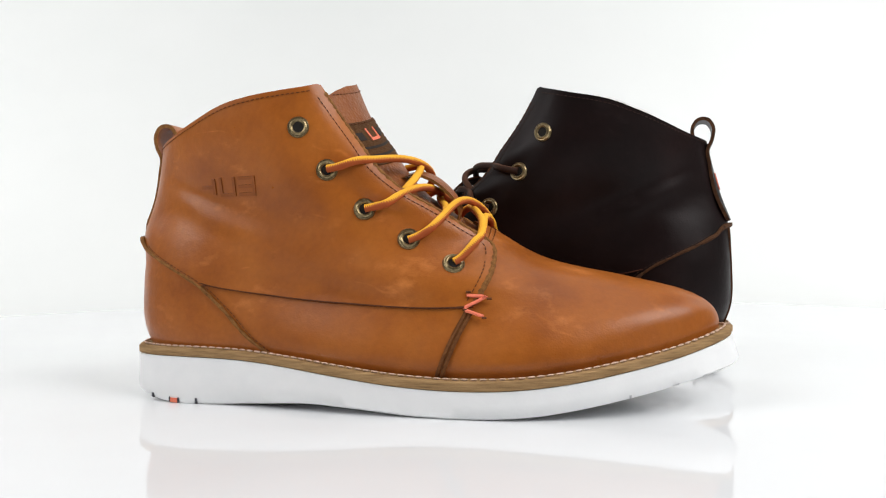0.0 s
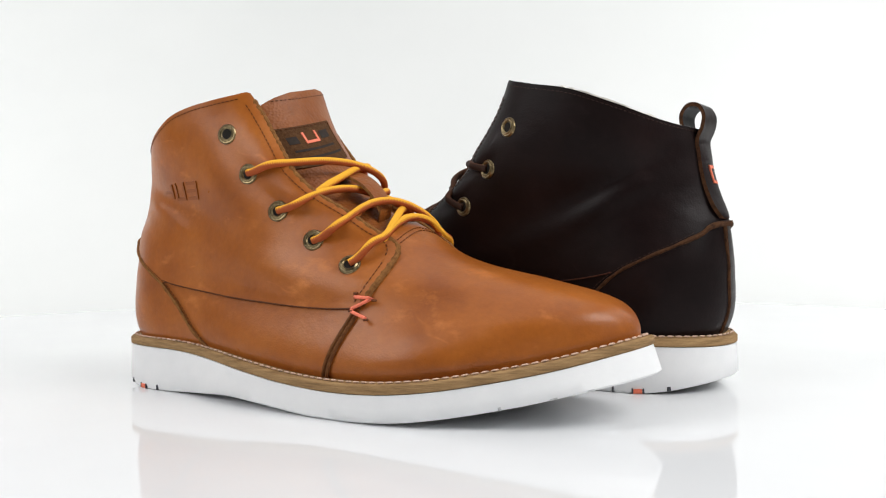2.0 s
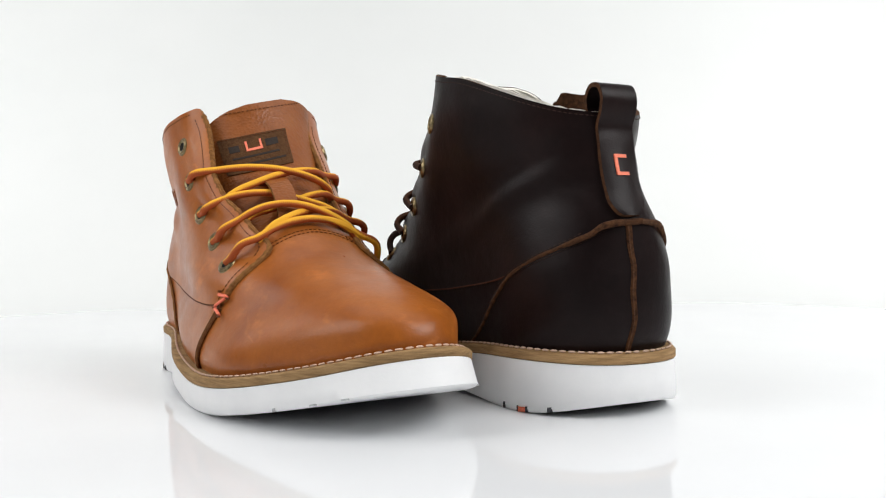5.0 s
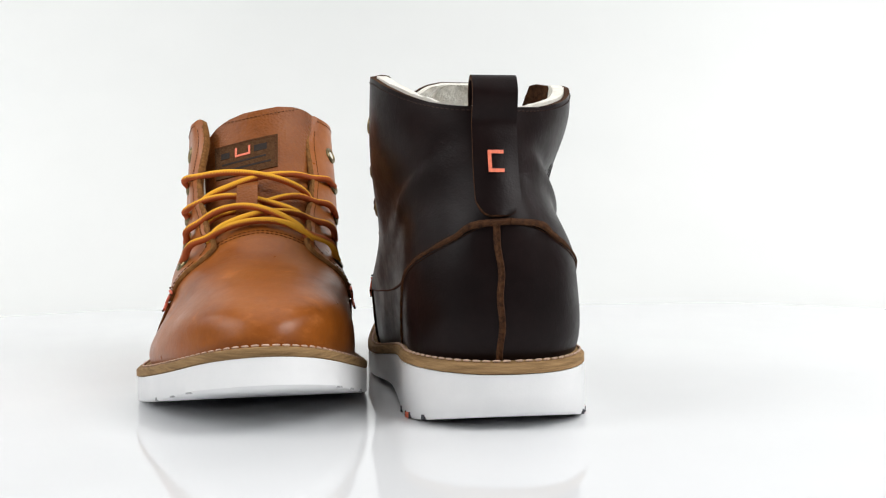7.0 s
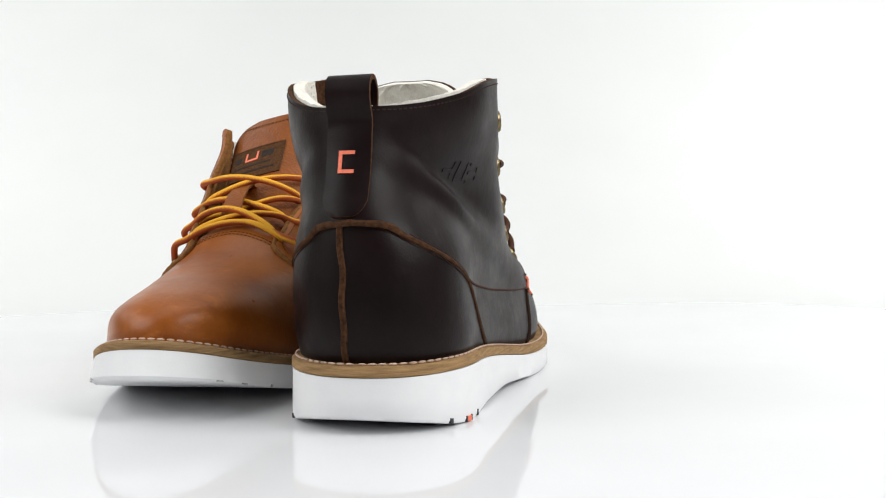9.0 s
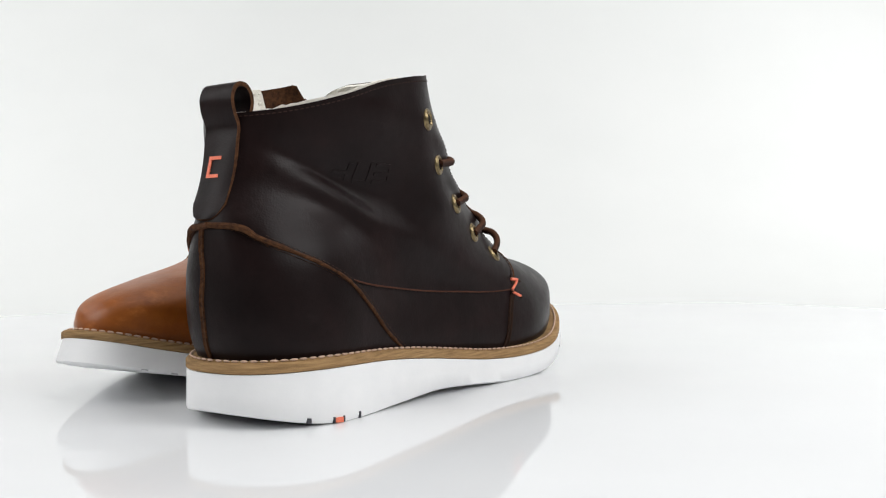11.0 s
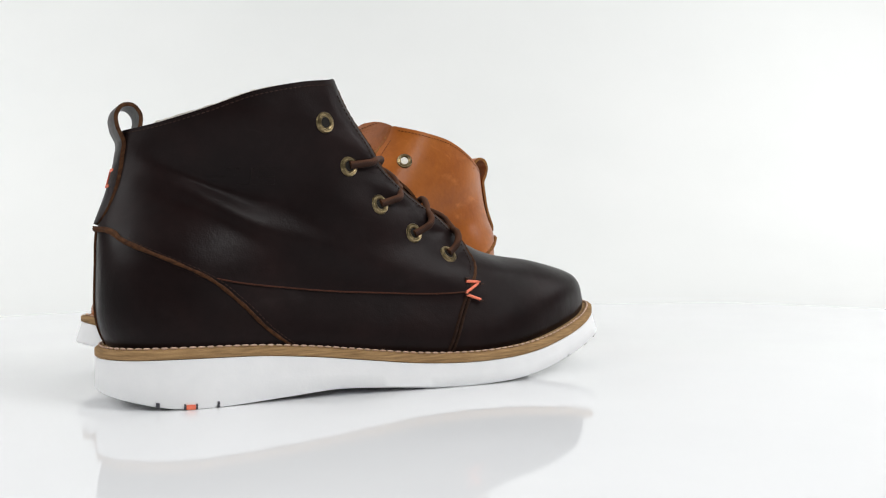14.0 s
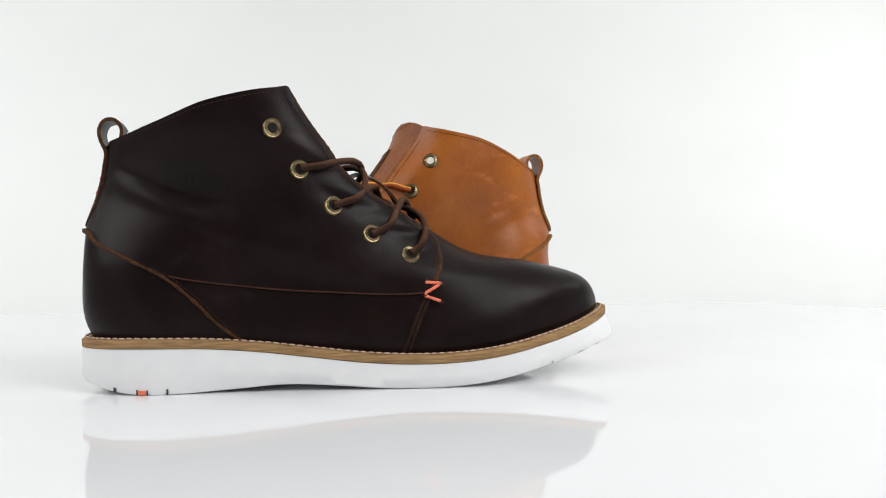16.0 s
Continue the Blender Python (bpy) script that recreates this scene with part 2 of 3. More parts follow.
EYE_Q = [z - float(welt_top(u)) for u, z in EYES][::-1]


class Last:
    """The foot form of one boot. crease: height of the soft folds at the ankle; lean: how far the shaft leans to
    the boot's left; spread: how far the flaps stand open; heel: how far the heel is set forward; toe: how much higher the toe box is."""

    def __init__(self, crease, seed, lean, spread, heel=0.0, girth=None, toe=0.0):
        self.crease, self.seed, self.lean, self.spread, self.flaps = crease, seed, lean, spread, False
        self.heel, self.girth, self.toe = heel, girth, toe

    def swell(self, u, q, side):
        """How much wider the form is here than the plain last, from a table by height and length on each side."""
        if self.girth is None:
            return 0.0
        hat = lambda x, k: [np.ones_like(x) - step(x, k[0], k[1])] + [step(x, k[i - 1], k[i]) - step(x, k[i], k[i + 1]) for i in range(1, len(k) - 1)] + [step(x, k[-2], k[-1])]
        rows, cols = hat(q, (0.004, 0.038, 0.075, 0.115)), hat(u, (0.03, 0.13, 0.235))
        right, left = (sum(g[i][j] * rows[i] * cols[j] for i in range(4) for j in range(3)) for g in self.girth)
        return np.where(side < 0, right, left)

    def flare(self, u, q):
        return 0.0018 + (0.0018 + 0.0010 * self.spread) * step(u, flap_line(q) - 0.024, flap_line(q)) * step(q, 0.052, 0.075)

    def middle(self, u, q):
        return 0.004 * step(u, 0.20, 0.31) + self.lean * step(q, 0.035, 0.105)

    def base(self, w, q, side):
        u = u_of(w, q)
        b, f = heel_line(q), front_line(q)
        low = np.where(side < 0, low_right(u), low_left(u))
        half = low + (high_half(u) - low) * step(q, 0.03, 0.095)
        half = half * (1 - (0.10 + np.where(side < 0, 0.07, 0.0) * self.spread) * np.exp(-((q - 0.072) / 0.022) ** 2) * (1 - step(u, 0.05, 0.12)))
        half = half * (1 - 0.05 * np.exp(-np.maximum(q, 0) / 0.005))
        d = np.clip((u - b) / heel_round(q), 0, 1)
        e = 2.35 - 0.45 * step(q, 0.035, 0.07)
        half = half * (1 - (1 - d) ** e) ** (1 / e)
        d = np.clip((f - u) / (toe_round(q) + 0.012 * (1 - self.spread) * step(q, 0.09, 0.125)), 0, 1)
        e = 2.05 + 0.48 * step(q, 0.006, 0.022) * (1 - step(q, 0.038, 0.06))
        half = half * (1 - (1 - d) ** e) ** (1 / e)
        # folds run from the heel seam up and forward to the instep
        s = (q - 0.068) + 0.35 * (u - 0.05)
        fold = (np.exp(-(s / 0.006) ** 2) - 0.7 * np.exp(-((s - 0.012) / 0.006) ** 2)) * np.exp(-((u - 0.055) / 0.035) ** 2)
        fold += 0.6 * np.exp(-(((q - 0.045) + 0.2 * (u - 0.13)) / 0.007) ** 2) * np.exp(-((u - 0.14) / 0.04) ** 2)
        s = (q - 0.061) + 0.50 * (u - 0.062)
        fold += (0.55 * np.exp(-(s / 0.0036) ** 2) - 0.65 * np.exp(-((s - 0.0075) / 0.0048) ** 2)) * np.exp(-((u - 0.050) / 0.024) ** 2)
        fold = fold * np.where(side < 0, 1.0, 0.5)
        half = half + self.crease * fold * np.minimum(1, half / 0.02)
        half = half + 0.0004 * np.sin(u * 61 + self.seed) * np.sin(q * 83 + 2 * self.seed + side) * np.minimum(1, half / 0.02)
        half = half + 0.0045 * self.spread * np.where(side > 0, 1, 0) * step(q, 0.06, 0.115) * np.minimum(1, half / 0.03)
        if self.flaps:
            # the flaps run straight on instead of closing round the tongue
            edge = flap_line(q)
            near = step(u, edge - 0.028, edge) * (1 - step(u, edge + 0.001, np.maximum(f, edge + 0.004))) * step(q, 0.055, 0.085)
            half = half + (np.where(side < 0, 0.0050, -0.0025) if self.spread < 0.5 else 0.0015) * near
            # the leather dips at each eyelet and puckers between them
            half = half - 0.36 * self.crease * np.cos(2 * np.pi * np.interp(q, EYE_Q, range(5))) * np.exp(-((u - edge + 0.010) / 0.012) ** 2) * step(q, 0.045, 0.055)
            u = u - np.where(side > 0, 0.0040, 0.0) * near
        half = half * (1 + self.swell(u, q, side))
        z = welt_top(u) + q + self.toe * step(u, 0.215, 0.265) * step(q, 0.004, 0.022)
        u = u + self.heel * (1 - step(q, 0.040, 0.062)) * (1 - step(u, 0.0, 0.07))
        return np.stack([u, self.middle(u, q) + side * half, z], -1)

    def at(self, w, q, side, off=0.0):
        """Points on the form, off along its outward normal."""
        w, q, side = np.broadcast_arrays(np.asarray(w, float), np.asarray(q, float), np.asarray(side, float))
        p = self.base(w, q, side)
        e = 1e-3
        wa, wb = np.clip(w - e, 0.004, 0.99), np.clip(w + e, 0.01, 0.996)
        a = self.base(wb, q, side) - self.base(wa, q, side)
        c = self.base(np.clip(w, 0.004, 0.996), q + e * 0.2, side) - self.base(np.clip(w, 0.004, 0.996), q - e * 0.2, side)
        n = np.cross(a, c) * -side[..., None]
        # on the centre planes the normal has no sideways part
        k = np.minimum(np.minimum(w, 1 - w) / 0.01, 1)
        n[..., 1] *= k
        n /= np.linalg.norm(n, axis=-1, keepdims=True) + 1e-12
        return p + n * np.asarray(off)[..., None] if np.ndim(off) else p + n * off

    def on(self, u, z, side, off=0.0):
        q = np.asarray(z, float) - welt_top(u)
        return self.at(w_of(u, q), q, side, off)


def grid_faces(r, c, start=0, flip=False):
    out = []
    for i in range(r - 1):
        for j in range(c - 1):
            a = start + i * c + j
            f = (a, a + 1, a + c + 1, a + c)
            out.append(f[::-1] if flip else f)
    return out


def shell(outer, inner):
    """A sheet with thickness: two grids and a rim. Rim faces come last; gives verts, faces and the number of rim faces."""
    r, c = outer.shape[:2]
    verts = np.concatenate([outer.reshape(-1, 3), inner.reshape(-1, 3)])
    faces = grid_faces(r, c) + grid_faces(r, c, r * c, True)
    loop = [j for j in range(c)] + [i * c + c - 1 for i in range(1, r)] + [(r - 1) * c + j for j in range(c - 2, -1, -1)] + [i * c for i in range(r - 2, 0, -1)]
    n, k = r * c, len(loop)
    rim = [(loop[i], loop[(i + 1) % k], loop[(i + 1) % k] + n, loop[i] + n) for i in range(k)]
    return verts, faces + rim, k


def tube(path, radius, sides=10, closed=False, flat=1.0):
    """A round cord along the path, with capped ends; gives verts, faces and uv (length, turn)."""
    p = np.asarray(path, float)
    n = len(p)
    tan = np.gradient(p, axis=0)
    if closed:
        tan = np.roll(p, -1, 0) - np.roll(p, 1, 0)
    tan /= np.linalg.norm(tan, axis=1, keepdims=True) + 1e-12
    up = np.array([0.3, 0.05, 1.0])
    verts, uvs = [], []
    length = np.concatenate([[0], np.cumsum(np.linalg.norm(np.diff(p, axis=0), axis=1))])
    rad = np.broadcast_to(radius, (n,))
    for i in range(n):
        x = np.cross(tan[i], up)
        x /= np.linalg.norm(x) + 1e-12
        y = np.cross(x, tan[i])
        for k in range(sides + 1):
            a = 2 * math.pi * k / sides
            verts.append(p[i] + rad[i] * (math.cos(a) * x + flat * math.sin(a) * y))
            uvs.append((length[i], k / sides))
    m = sides + 1
    faces = [(i * m + k, i * m + k + 1, ((i + 1) % n) * m + k + 1, ((i + 1) % n) * m + k) for i in range(n if closed else n - 1) for k in range(sides)]
    if not closed:
        faces.append(tuple(range(sides))[::-1])
        faces.append(tuple((n - 1) * m + k for k in range(sides)))
    return verts, faces, uvs


def spline(knots, n):
    k = np.asarray(knots, float)
    d = np.concatenate([[0], np.cumsum(np.linalg.norm(np.diff(k, axis=0), axis=1))])
    s = np.linspace(0, d[-1], n)
    return np.stack([smooth_curve(d, k[:, i])(s) for i in range(k.shape[1])], 1)


def dashes(path, length, gap, width, height):
    """Short raised stitches laid along a path of points."""
    p = np.asarray(path, float)
    d = np.concatenate([[0], np.cumsum(np.linalg.norm(np.diff(p, axis=0), axis=1))])
    verts, faces = [], []
    s = gap
    while s + length < d[-1]:
        a, b = (np.array([np.interp(x, d, p[:, i]) for i in range(3)]) for x in (s, s + length))
        t = (b - a) / (np.linalg.norm(b - a) + 1e-12)
        x = np.cross(t, (0.31, 0.17, 0.93))
        x /= np.linalg.norm(x) + 1e-12
        y = np.cross(t, x)
        o = len(verts)
        for f, r in ((0, 0.35), (0.25, 1), (0.75, 1), (1, 0.35)):
            c = a + (b - a) * f
            for k in range(6):
                g = math.pi * k / 3
                verts.append(c + r * (width * math.cos(g) * x + height * math.sin(g) * y))
        for i in range(3):
            for k in range(6):
                faces.append((o + i * 6 + k, o + i * 6 + (k + 1) % 6, o + i * 6 + 6 + (k + 1) % 6, o + i * 6 + 6 + k))
        faces += [tuple(o + k for k in range(6))[::-1], tuple(o + 18 + k for k in range(6))]
        s += length + gap
    return verts, faces


def join(*pieces):
    verts, faces = [], []
    for v, f in pieces:
        o = len(verts)
        verts += [tuple(x) for x in v]
        faces += [tuple(i + o for i in g) for g in f]
    return verts, faces


def outline(last, grow, n=90):
    """Plan of the welt: points round the boot, grow outside the upper's foot."""
    w = np.concatenate([np.linspace(0, 1, n), np.linspace(1, 0, n)[1:-1]])
    side = np.concatenate([np.full(n, -1.0), np.full(n - 2, 1.0)])
    p = last.base(w, np.full(len(w), 0.006), side)[:, :2]
    t = np.roll(p, -1, 0) - np.roll(p, 1, 0)
    t /= np.linalg.norm(t, axis=1, keepdims=True)
    nrm = np.stack([t[:, 1], -t[:, 0]], 1)
    g = np.asarray(grow(p[:, 0]) if callable(grow) else grow)
    p = p + nrm * (g[:, None] if g.ndim else g)
    for _ in range(3):
        p = (np.roll(p, 1, 0) + 2 * p + np.roll(p, -1, 0)) / 4
    return p


def ring_body(rings, cap=True):
    n = len(rings[0])
    verts = np.concatenate(rings)
    faces = [(i * n + k, i * n + (k + 1) % n, (i + 1) * n + (k + 1) % n, (i + 1) * n + k) for i in range(len(rings) - 1) for k in range(n)]
    if cap:
        for o, rev in ((0, False), ((len(rings) - 1) * n, True)):
            # strips across, from one side of the plan to the other
            for k in range(n // 2 - 1):
                f = (o + k, o + k + 1, o + (n - k - 1) % n, o + (n - k) % n)
                f = tuple(dict.fromkeys(f))
                faces.append(f[::-1] if rev else f)
            f = tuple(dict.fromkeys((o + n // 2 - 1, o + n // 2, o + n // 2 + 1)))
            faces.append(f[::-1] if rev else f)
    return verts, faces



def boot(name, pal, zk, L, tongue_top, tongue_half, tilt, seam_v, tab_v):
    root = new(name)
    seed = L.seed
    sc = (S, S, S * zk)
    rnd = random.Random(seed)

    def part(nm, vf, mats, parent=root, label="", **kw):
        return mesh_part(nm, vf[0], vf[1], mats, parent, label, scale=sc, **kw)

    def sheet(nm, w, q, side, out, thick, label="", mats=None, parent=root, **kw):
        v, f, rim = shell(L.at(w, q, side, out), L.at(w, q, side, out - thick))
        half = (len(f) - rim) // 2
        return part(nm, (v, f), mats or [pal["leather"], pal["edge"]], parent, label, slots=[0] * half + [1] * (half + rim), **kw)

    # sole: white wedge with a flared toe
    grow = lambda u: 0.0038 + 0.0022 * step(u, 0.05, 0.15) + 0.55 * L.heel * (1 - step(u, 0.0, 0.03))
    top, low = outline(L, grow), outline(L, lambda u: grow(u) + 0.0004 * (1 - step(u, 0.05, 0.15)) + 0.0038 * step(u, 0.25, 0.302))
    levels = []
    for k, (f, inset) in enumerate(((0.0, 0.0), (0.06, 0.0), (0.5, 0.0), (0.93, 0.0), (1.0, 0.0012))):
        p = top + (low - top) * f
        p = p + (p.mean(0) - p) / np.linalg.norm(p.mean(0) - p, axis=1, keepdims=True) * inset
        z = (welt_top(p[:, 0]) - 0.0042) * (1 - f) + sole_low(p[:, 0]) * f
        levels.append(np.column_stack([p, z]))
    sole = part("sole", ring_body(levels), SOLE, label="thick white rubber wedge sole", sharp=50)

    def on_sole(u, f, side, off):
        ring = top + (low - top) * f
        half = ring[:90] if side < 0 else np.concatenate([ring[90:][::-1], ring[89:90]])
        half = half[np.argsort(half[:, 0])]
        v = np.interp(u, half[:, 0], half[:, 1])
        return np.array([u, v + side * off, (welt_top(u) - 0.0042) * (1 - f) + sole_low(u) * f])

    for side in (-1, 1):
        for u, wd, ht, mat, nm in ((0.0325, 0.0042, 0.0019, CORAL, "heel_mark"), (0.0298, 0.0007, 0.0022, TICK, "notch"), (0.0352, 0.0007, 0.0022, TICK, "notch"), (0.018, 0.0015, 0.0020, TICK, "notch"), (0.0455, 0.0010, 0.0024, TICK, "notch"),
                                   (0.258, 0.0010, 0.0026, TICK, "notch"), (0.2785, 0.0026, 0.0012, TICK, "notch"), (0.292, 0.0022, 0.0012, TICK, "notch")):
            g = []
            for f in (1.0, 1 - ht / 0.02):
                for x in (u - wd / 2, u + wd / 2):
                    g.append((on_sole(x, f, side, 0.0005), on_sole(x, f, side, -0.001)))
            v = [a for a, b in g] + [b for a, b in g]
            mat = TOETICK if u > 0.25 else mat
            part(nm, (v, [(0, 1, 3, 2), (4, 6, 7, 5), (0, 4, 5, 1), (2, 3, 7, 6), (0, 2, 6, 4), (1, 5, 7, 3)]), mat, sole,
                 "coral rubber mark" if mat is CORAL else "")

    # welt: brown rand with a row of pale stitches
    w_out, w_in = outline(L, lambda u: grow(u) + 0.0004), outline(L, -0.004)
    rings = []
    for p, dz in ((w_in, 0.0008), (outline(L, 0.001), 0.0009), (outline(L, lambda u: grow(u) - 0.0006), 0.0002), (w_out, -0.0008), (w_out, -0.0037), (outline(L, lambda u: grow(u) - 0.002), -0.0046), (w_in, -0.0046)):
        rings.append(np.column_stack([p, welt_top(p[:, 0]) + dz]))
    part("welt", ring_body(rings), WELT, label="tan stacked leather welt", sharp=60)
    p = outline(L, lambda u: 0.5 * grow(u) + 0.0003)
    p = np.column_stack([p, welt_top(p[:, 0]) + 0.0011])
    part("welt_stitching", dashes(np.concatenate([p, p[:1]]), 0.0034, 0.0009, 0.00065, 0.0005), WELTTHREAD, label="pale pink welt stitches")

    # vamp over the toe, both sides in one piece
    nq, nw = 60, 40
    q = np.linspace(-0.003, 0.0735, nq)
    rows_w, rows_s = [], []
    for x in q:
        a = w_of(flap_line(x) - 0.004 - 0.010 * step(x, 0.035, 0.06), x) if x < 0.06 else w_of(np.minimum(0.185, front_line(x) - 0.0015), x)
        k = np.linspace(0, 1, nw)
        rows_w.append(np.concatenate([a + (1 - a) * k, (1 - (1 - a) * k)[1:]]))
        rows_s.append(np.concatenate([np.full(nw, -1.0), np.full(nw - 1, 1.0)]))
    rows_w, rows_s = np.array(rows_w), np.array(rows_s)
    sheet("vamp", rows_w, q[:, None] + 0 * rows_w, rows_s, 0.0, 0.0016, "smooth plain toe vamp")

    for qo in (0.0700, 0.0686):
        x = np.concatenate([np.linspace(0.80, 0.998, 30), np.linspace(0.998, 0.80, 30)])
        sd = np.concatenate([np.full(30, -1.0), np.full(30, 1.0)])
        part("throat_stitching", dashes(L.at(x, qo - 0.012 * ((1 - x) / 0.2) ** 1.7, sd, 0.0003), 0.0018, 0.0007, 0.00026, 0.00026), pal["thread"])

    # heel counter, both sides, with its raised upper seam and back seam
    q = np.linspace(-0.003, 0.0574, 40)
    rows_w = []
    for x in q:
        a = w_of(heel_seam(max(x, 0)), x)
        k = np.linspace(0, 1, 24)
        rows_w.append(np.concatenate([(a * (1 - k)), (a * k)[1:]]))
    rows_w = np.array(rows_w)
    rows_s = np.concatenate([np.full(24, -1.0), np.full(23, 1.0)])[None, :] + 0 * rows_w
    sheet("heel_counter", rows_w, q[:, None] + 0 * rows_w, rows_s, 0.0014, 0.0018, "rounded heel counter")
    x = np.linspace(0, 0.0578, 60)
    half = [L.at(w_of(heel_seam(x), x), x, s, 0.0016 + 0.0012 * step(x, 0.045, 0.057)) for s in (-1, 1)]
    path = np.concatenate([half[0], half[1][::-1]])
    rad = 0.0009 + 0.0002 * np.sin(np.arange(len(path)) * 0.9 + seed) * np.abs(np.sin(np.arange(len(path)) * 0.37)) + 0.0005 * np.exp(-((np.arange(len(path)) - 59.5) / 14) ** 2)
    part("heel_piping", tube(path, rad, 8)[:2], pal["edge"], label="raw leather piping over the heel seam")
    xs = np.linspace(0.0, 0.056, 30)
    strip = np.stack([L.at(np.full(30, 0.004), xs, -1.0, 0.0016) + np.array([0, o + seam_v, 0]) + np.array([-h, 0, 0])
                      for o, h in ((-0.0015, -0.0004), (-0.0010, 0.0004), (-0.0002, 0.0000), (0.0002, 0.0000), (0.0010, 0.0004), (0.0015, -0.0004))], 1)
    strip[:, :, 1] += 0.0004 * np.sin(xs * 300)[:, None]
    v, f, rim = shell(strip, strip + np.array([0.0012, 0, 0]))
    part("back_seam", (v, f), pal["edge"], label="raised raw-edged back seam")

    # per side: lower side panel, quarter with eyelets, seams
    L.flaps = True
    for side in (-1.0, 1.0):
        a, r = np.meshgrid(np.linspace(0, 1, 48), np.linspace(0, 1, 16))
        qq = 0.0 * a
        u = 0.05 + 0.13 * a
        for _ in range(8):
            qq = -0.003 + r * (low_seam(u) + 0.004)
            q0 = np.maximum(qq, 0)
            u = heel_seam(q0) - 0.003 + a * (flap_line(q0) - heel_seam(q0) + 0.003)
        sheet("side_panel", w_of(u, qq), qq, side, 0.0008, 0.0016, "plain lower side panel")

        a, r = np.meshgrid(np.linspace(0, 1, 64), np.linspace(0, 1, 56))
        qq = 0.06 + 0.05 * r
        for _ in range(14):
            w = a * w_of(flap_line(qq), qq)
            u = u_of(w, qq)
            bot = np.where(u < 0.048, np.interp(u, (-0.01, -0.003, 0.001, 0.0075, 0.0185, 0.030, 0.042, 0.048), (0.0568, 0.0568, 0.0545, 0.0475, 0.0418, 0.0370, 0.0318, 0.0310)), low_seam(u))
            topq = collar_line(u) + (0.0040 if side > 0 else 0.0) * step(u, 0.008, 0.05) + (0.0015 * L.spread if side < 0 else 0.0) * step(u, 0.05, 0.10) + 0.0030 * np.exp(-(1 - a) / 0.05) - 0.0018 * np.exp(-(1 - a) / 0.012)
            qq = 0.6 * (bot + (topq - bot) * r) + 0.4 * qq
        flare = L.flare(u_of(w, qq), qq)
        quarter = sheet("quarter", w, qq, side, flare, 0.0026 + 0.0018 * step(a, 0.9, 1.0), "high quarter with a raw edge", sharp=45)
        # fleece inside, a little above the collar
        gi = np.linspace(0, 55, 40)
        rows = np.clip(np.round(gi * 0.76 + 13.2).astype(int), 0, 55)
        w2, q2 = w[rows][:, :45], qq[rows][:, :45]
        fl = flare[rows][:, :45]
        fuzz = np.array([[noise.noise(Vector((x * 160, y * 900, seed))) for x, y in zip(ra, rb)] for ra, rb in zip(w2, q2)])
        q3 = q2 + np.where(np.arange(len(rows))[:, None] >= len(rows) - 2, 0.0006 + 0.0009 * fuzz + 0.0008 * np.exp(-((u_of(w2, q2) - 0.030) / 0.022) ** 2), 0)
        lin = L.at(w2, q3, side, fl - 0.0030 + 0.0008 * fuzz)
        v, f, rim = shell(lin, L.at(w2, q3, side, fl - 0.0085 + 0.0018 * fuzz))
        part("lining", (v, f), FLEECE, label="cream fleece lining")
        tufts = []
        for _ in range(900):
            i, j = rnd.randrange(len(rows) - 9, len(rows)), rnd.randrange(0, 45)
            c0 = L.at(w2[i, j], q3[i, j] - 0.0008 - rnd.random() * 0.002, side, fl[i, j] - 0.0036 - rnd.random() * 0.0048)
            r0 = 0.0007 + 0.0006 * rnd.random()
            ax = Matrix.Rotation(rnd.random() * 6.3, 3, Vector((rnd.random() - 0.5, rnd.random() - 0.5, rnd.random() + 0.01)))
            tufts.append(([np.array(ax @ Vector(d)) * r0 + c0 for d in ((1, 0, 0), (-1, 0, 0), (0, 1, 0), (0, -1, 0), (0, 0, 1.3), (0, 0, -1))],
                          [(0, 2, 4), (2, 1, 4), (1, 3, 4), (3, 0, 4), (2, 0, 5), (1, 2, 5), (3, 1, 5), (0, 3, 5)]))
        tagged(part("fleece_tufts", join(*tufts), FLEECE, label="curled fleece ends", sharp=180), kind="stuff")
        # stitch rows
        m = 90
        top_line = L.at(w[-2, :61], qq[-2, :61] - 0.0006, side, flare[-2, :61] + 0.0002)
        part("collar_stitching", dashes(top_line, 0.0018, 0.0007, 0.00026, 0.00026), pal["thread"])
        x = np.linspace(0.055, 0.128, m)
        part("front_stitching", dashes(L.at(w_of(flap_line(x) - 0.0042, x), x, side, L.flare(flap_line(x) - 0.0042, x) + 0.0002), 0.0018, 0.0007, 0.00026, 0.00026), pal["thread"])
        x = np.linspace(0.0345, 0.054, 30)
        part("side_stitching", dashes(L.at(w_of(flap_line(x) - 0.0040, x), x, side, 0.0020), 0.0018, 0.0007, 0.00026, 0.00026), pal["thread"])
        x = np.linspace(0.046, 0.187, m)
        part("side_seam", tube(L.at(w_of(x, low_seam(x)), low_seam(x) - 0.0002, side, 0.0014), 0.00055, 6)[:2], pal["line"])
        part("seam_stitching", dashes(L.at(w_of(x, low_seam(x)), low_seam(x) - 0.0005, side, 0.0012), 0.0022, 0.0007, 0.0003, 0.0003), pal["thread"])
        x = np.linspace(0.002, 0.052, 60)
        part("heel_stitching", dashes(L.at(w_of(heel_seam(x) + 0.0035, x), x, side, 0.0018), 0.0018, 0.0007, 0.00026, 0.00026), pal["thread"])
        # vamp seam below the bar tack
        x = np.linspace(0.0, 0.031, 30)
        for o in (0.0005, -0.0018):
            part("vamp_seam", tube(L.at(w_of(flap_line(x) + o, x), x, side, 0.0008), 0.0010, 8)[:2], pal["seam"])
        x = np.linspace(0.0345, 0.130, 80)
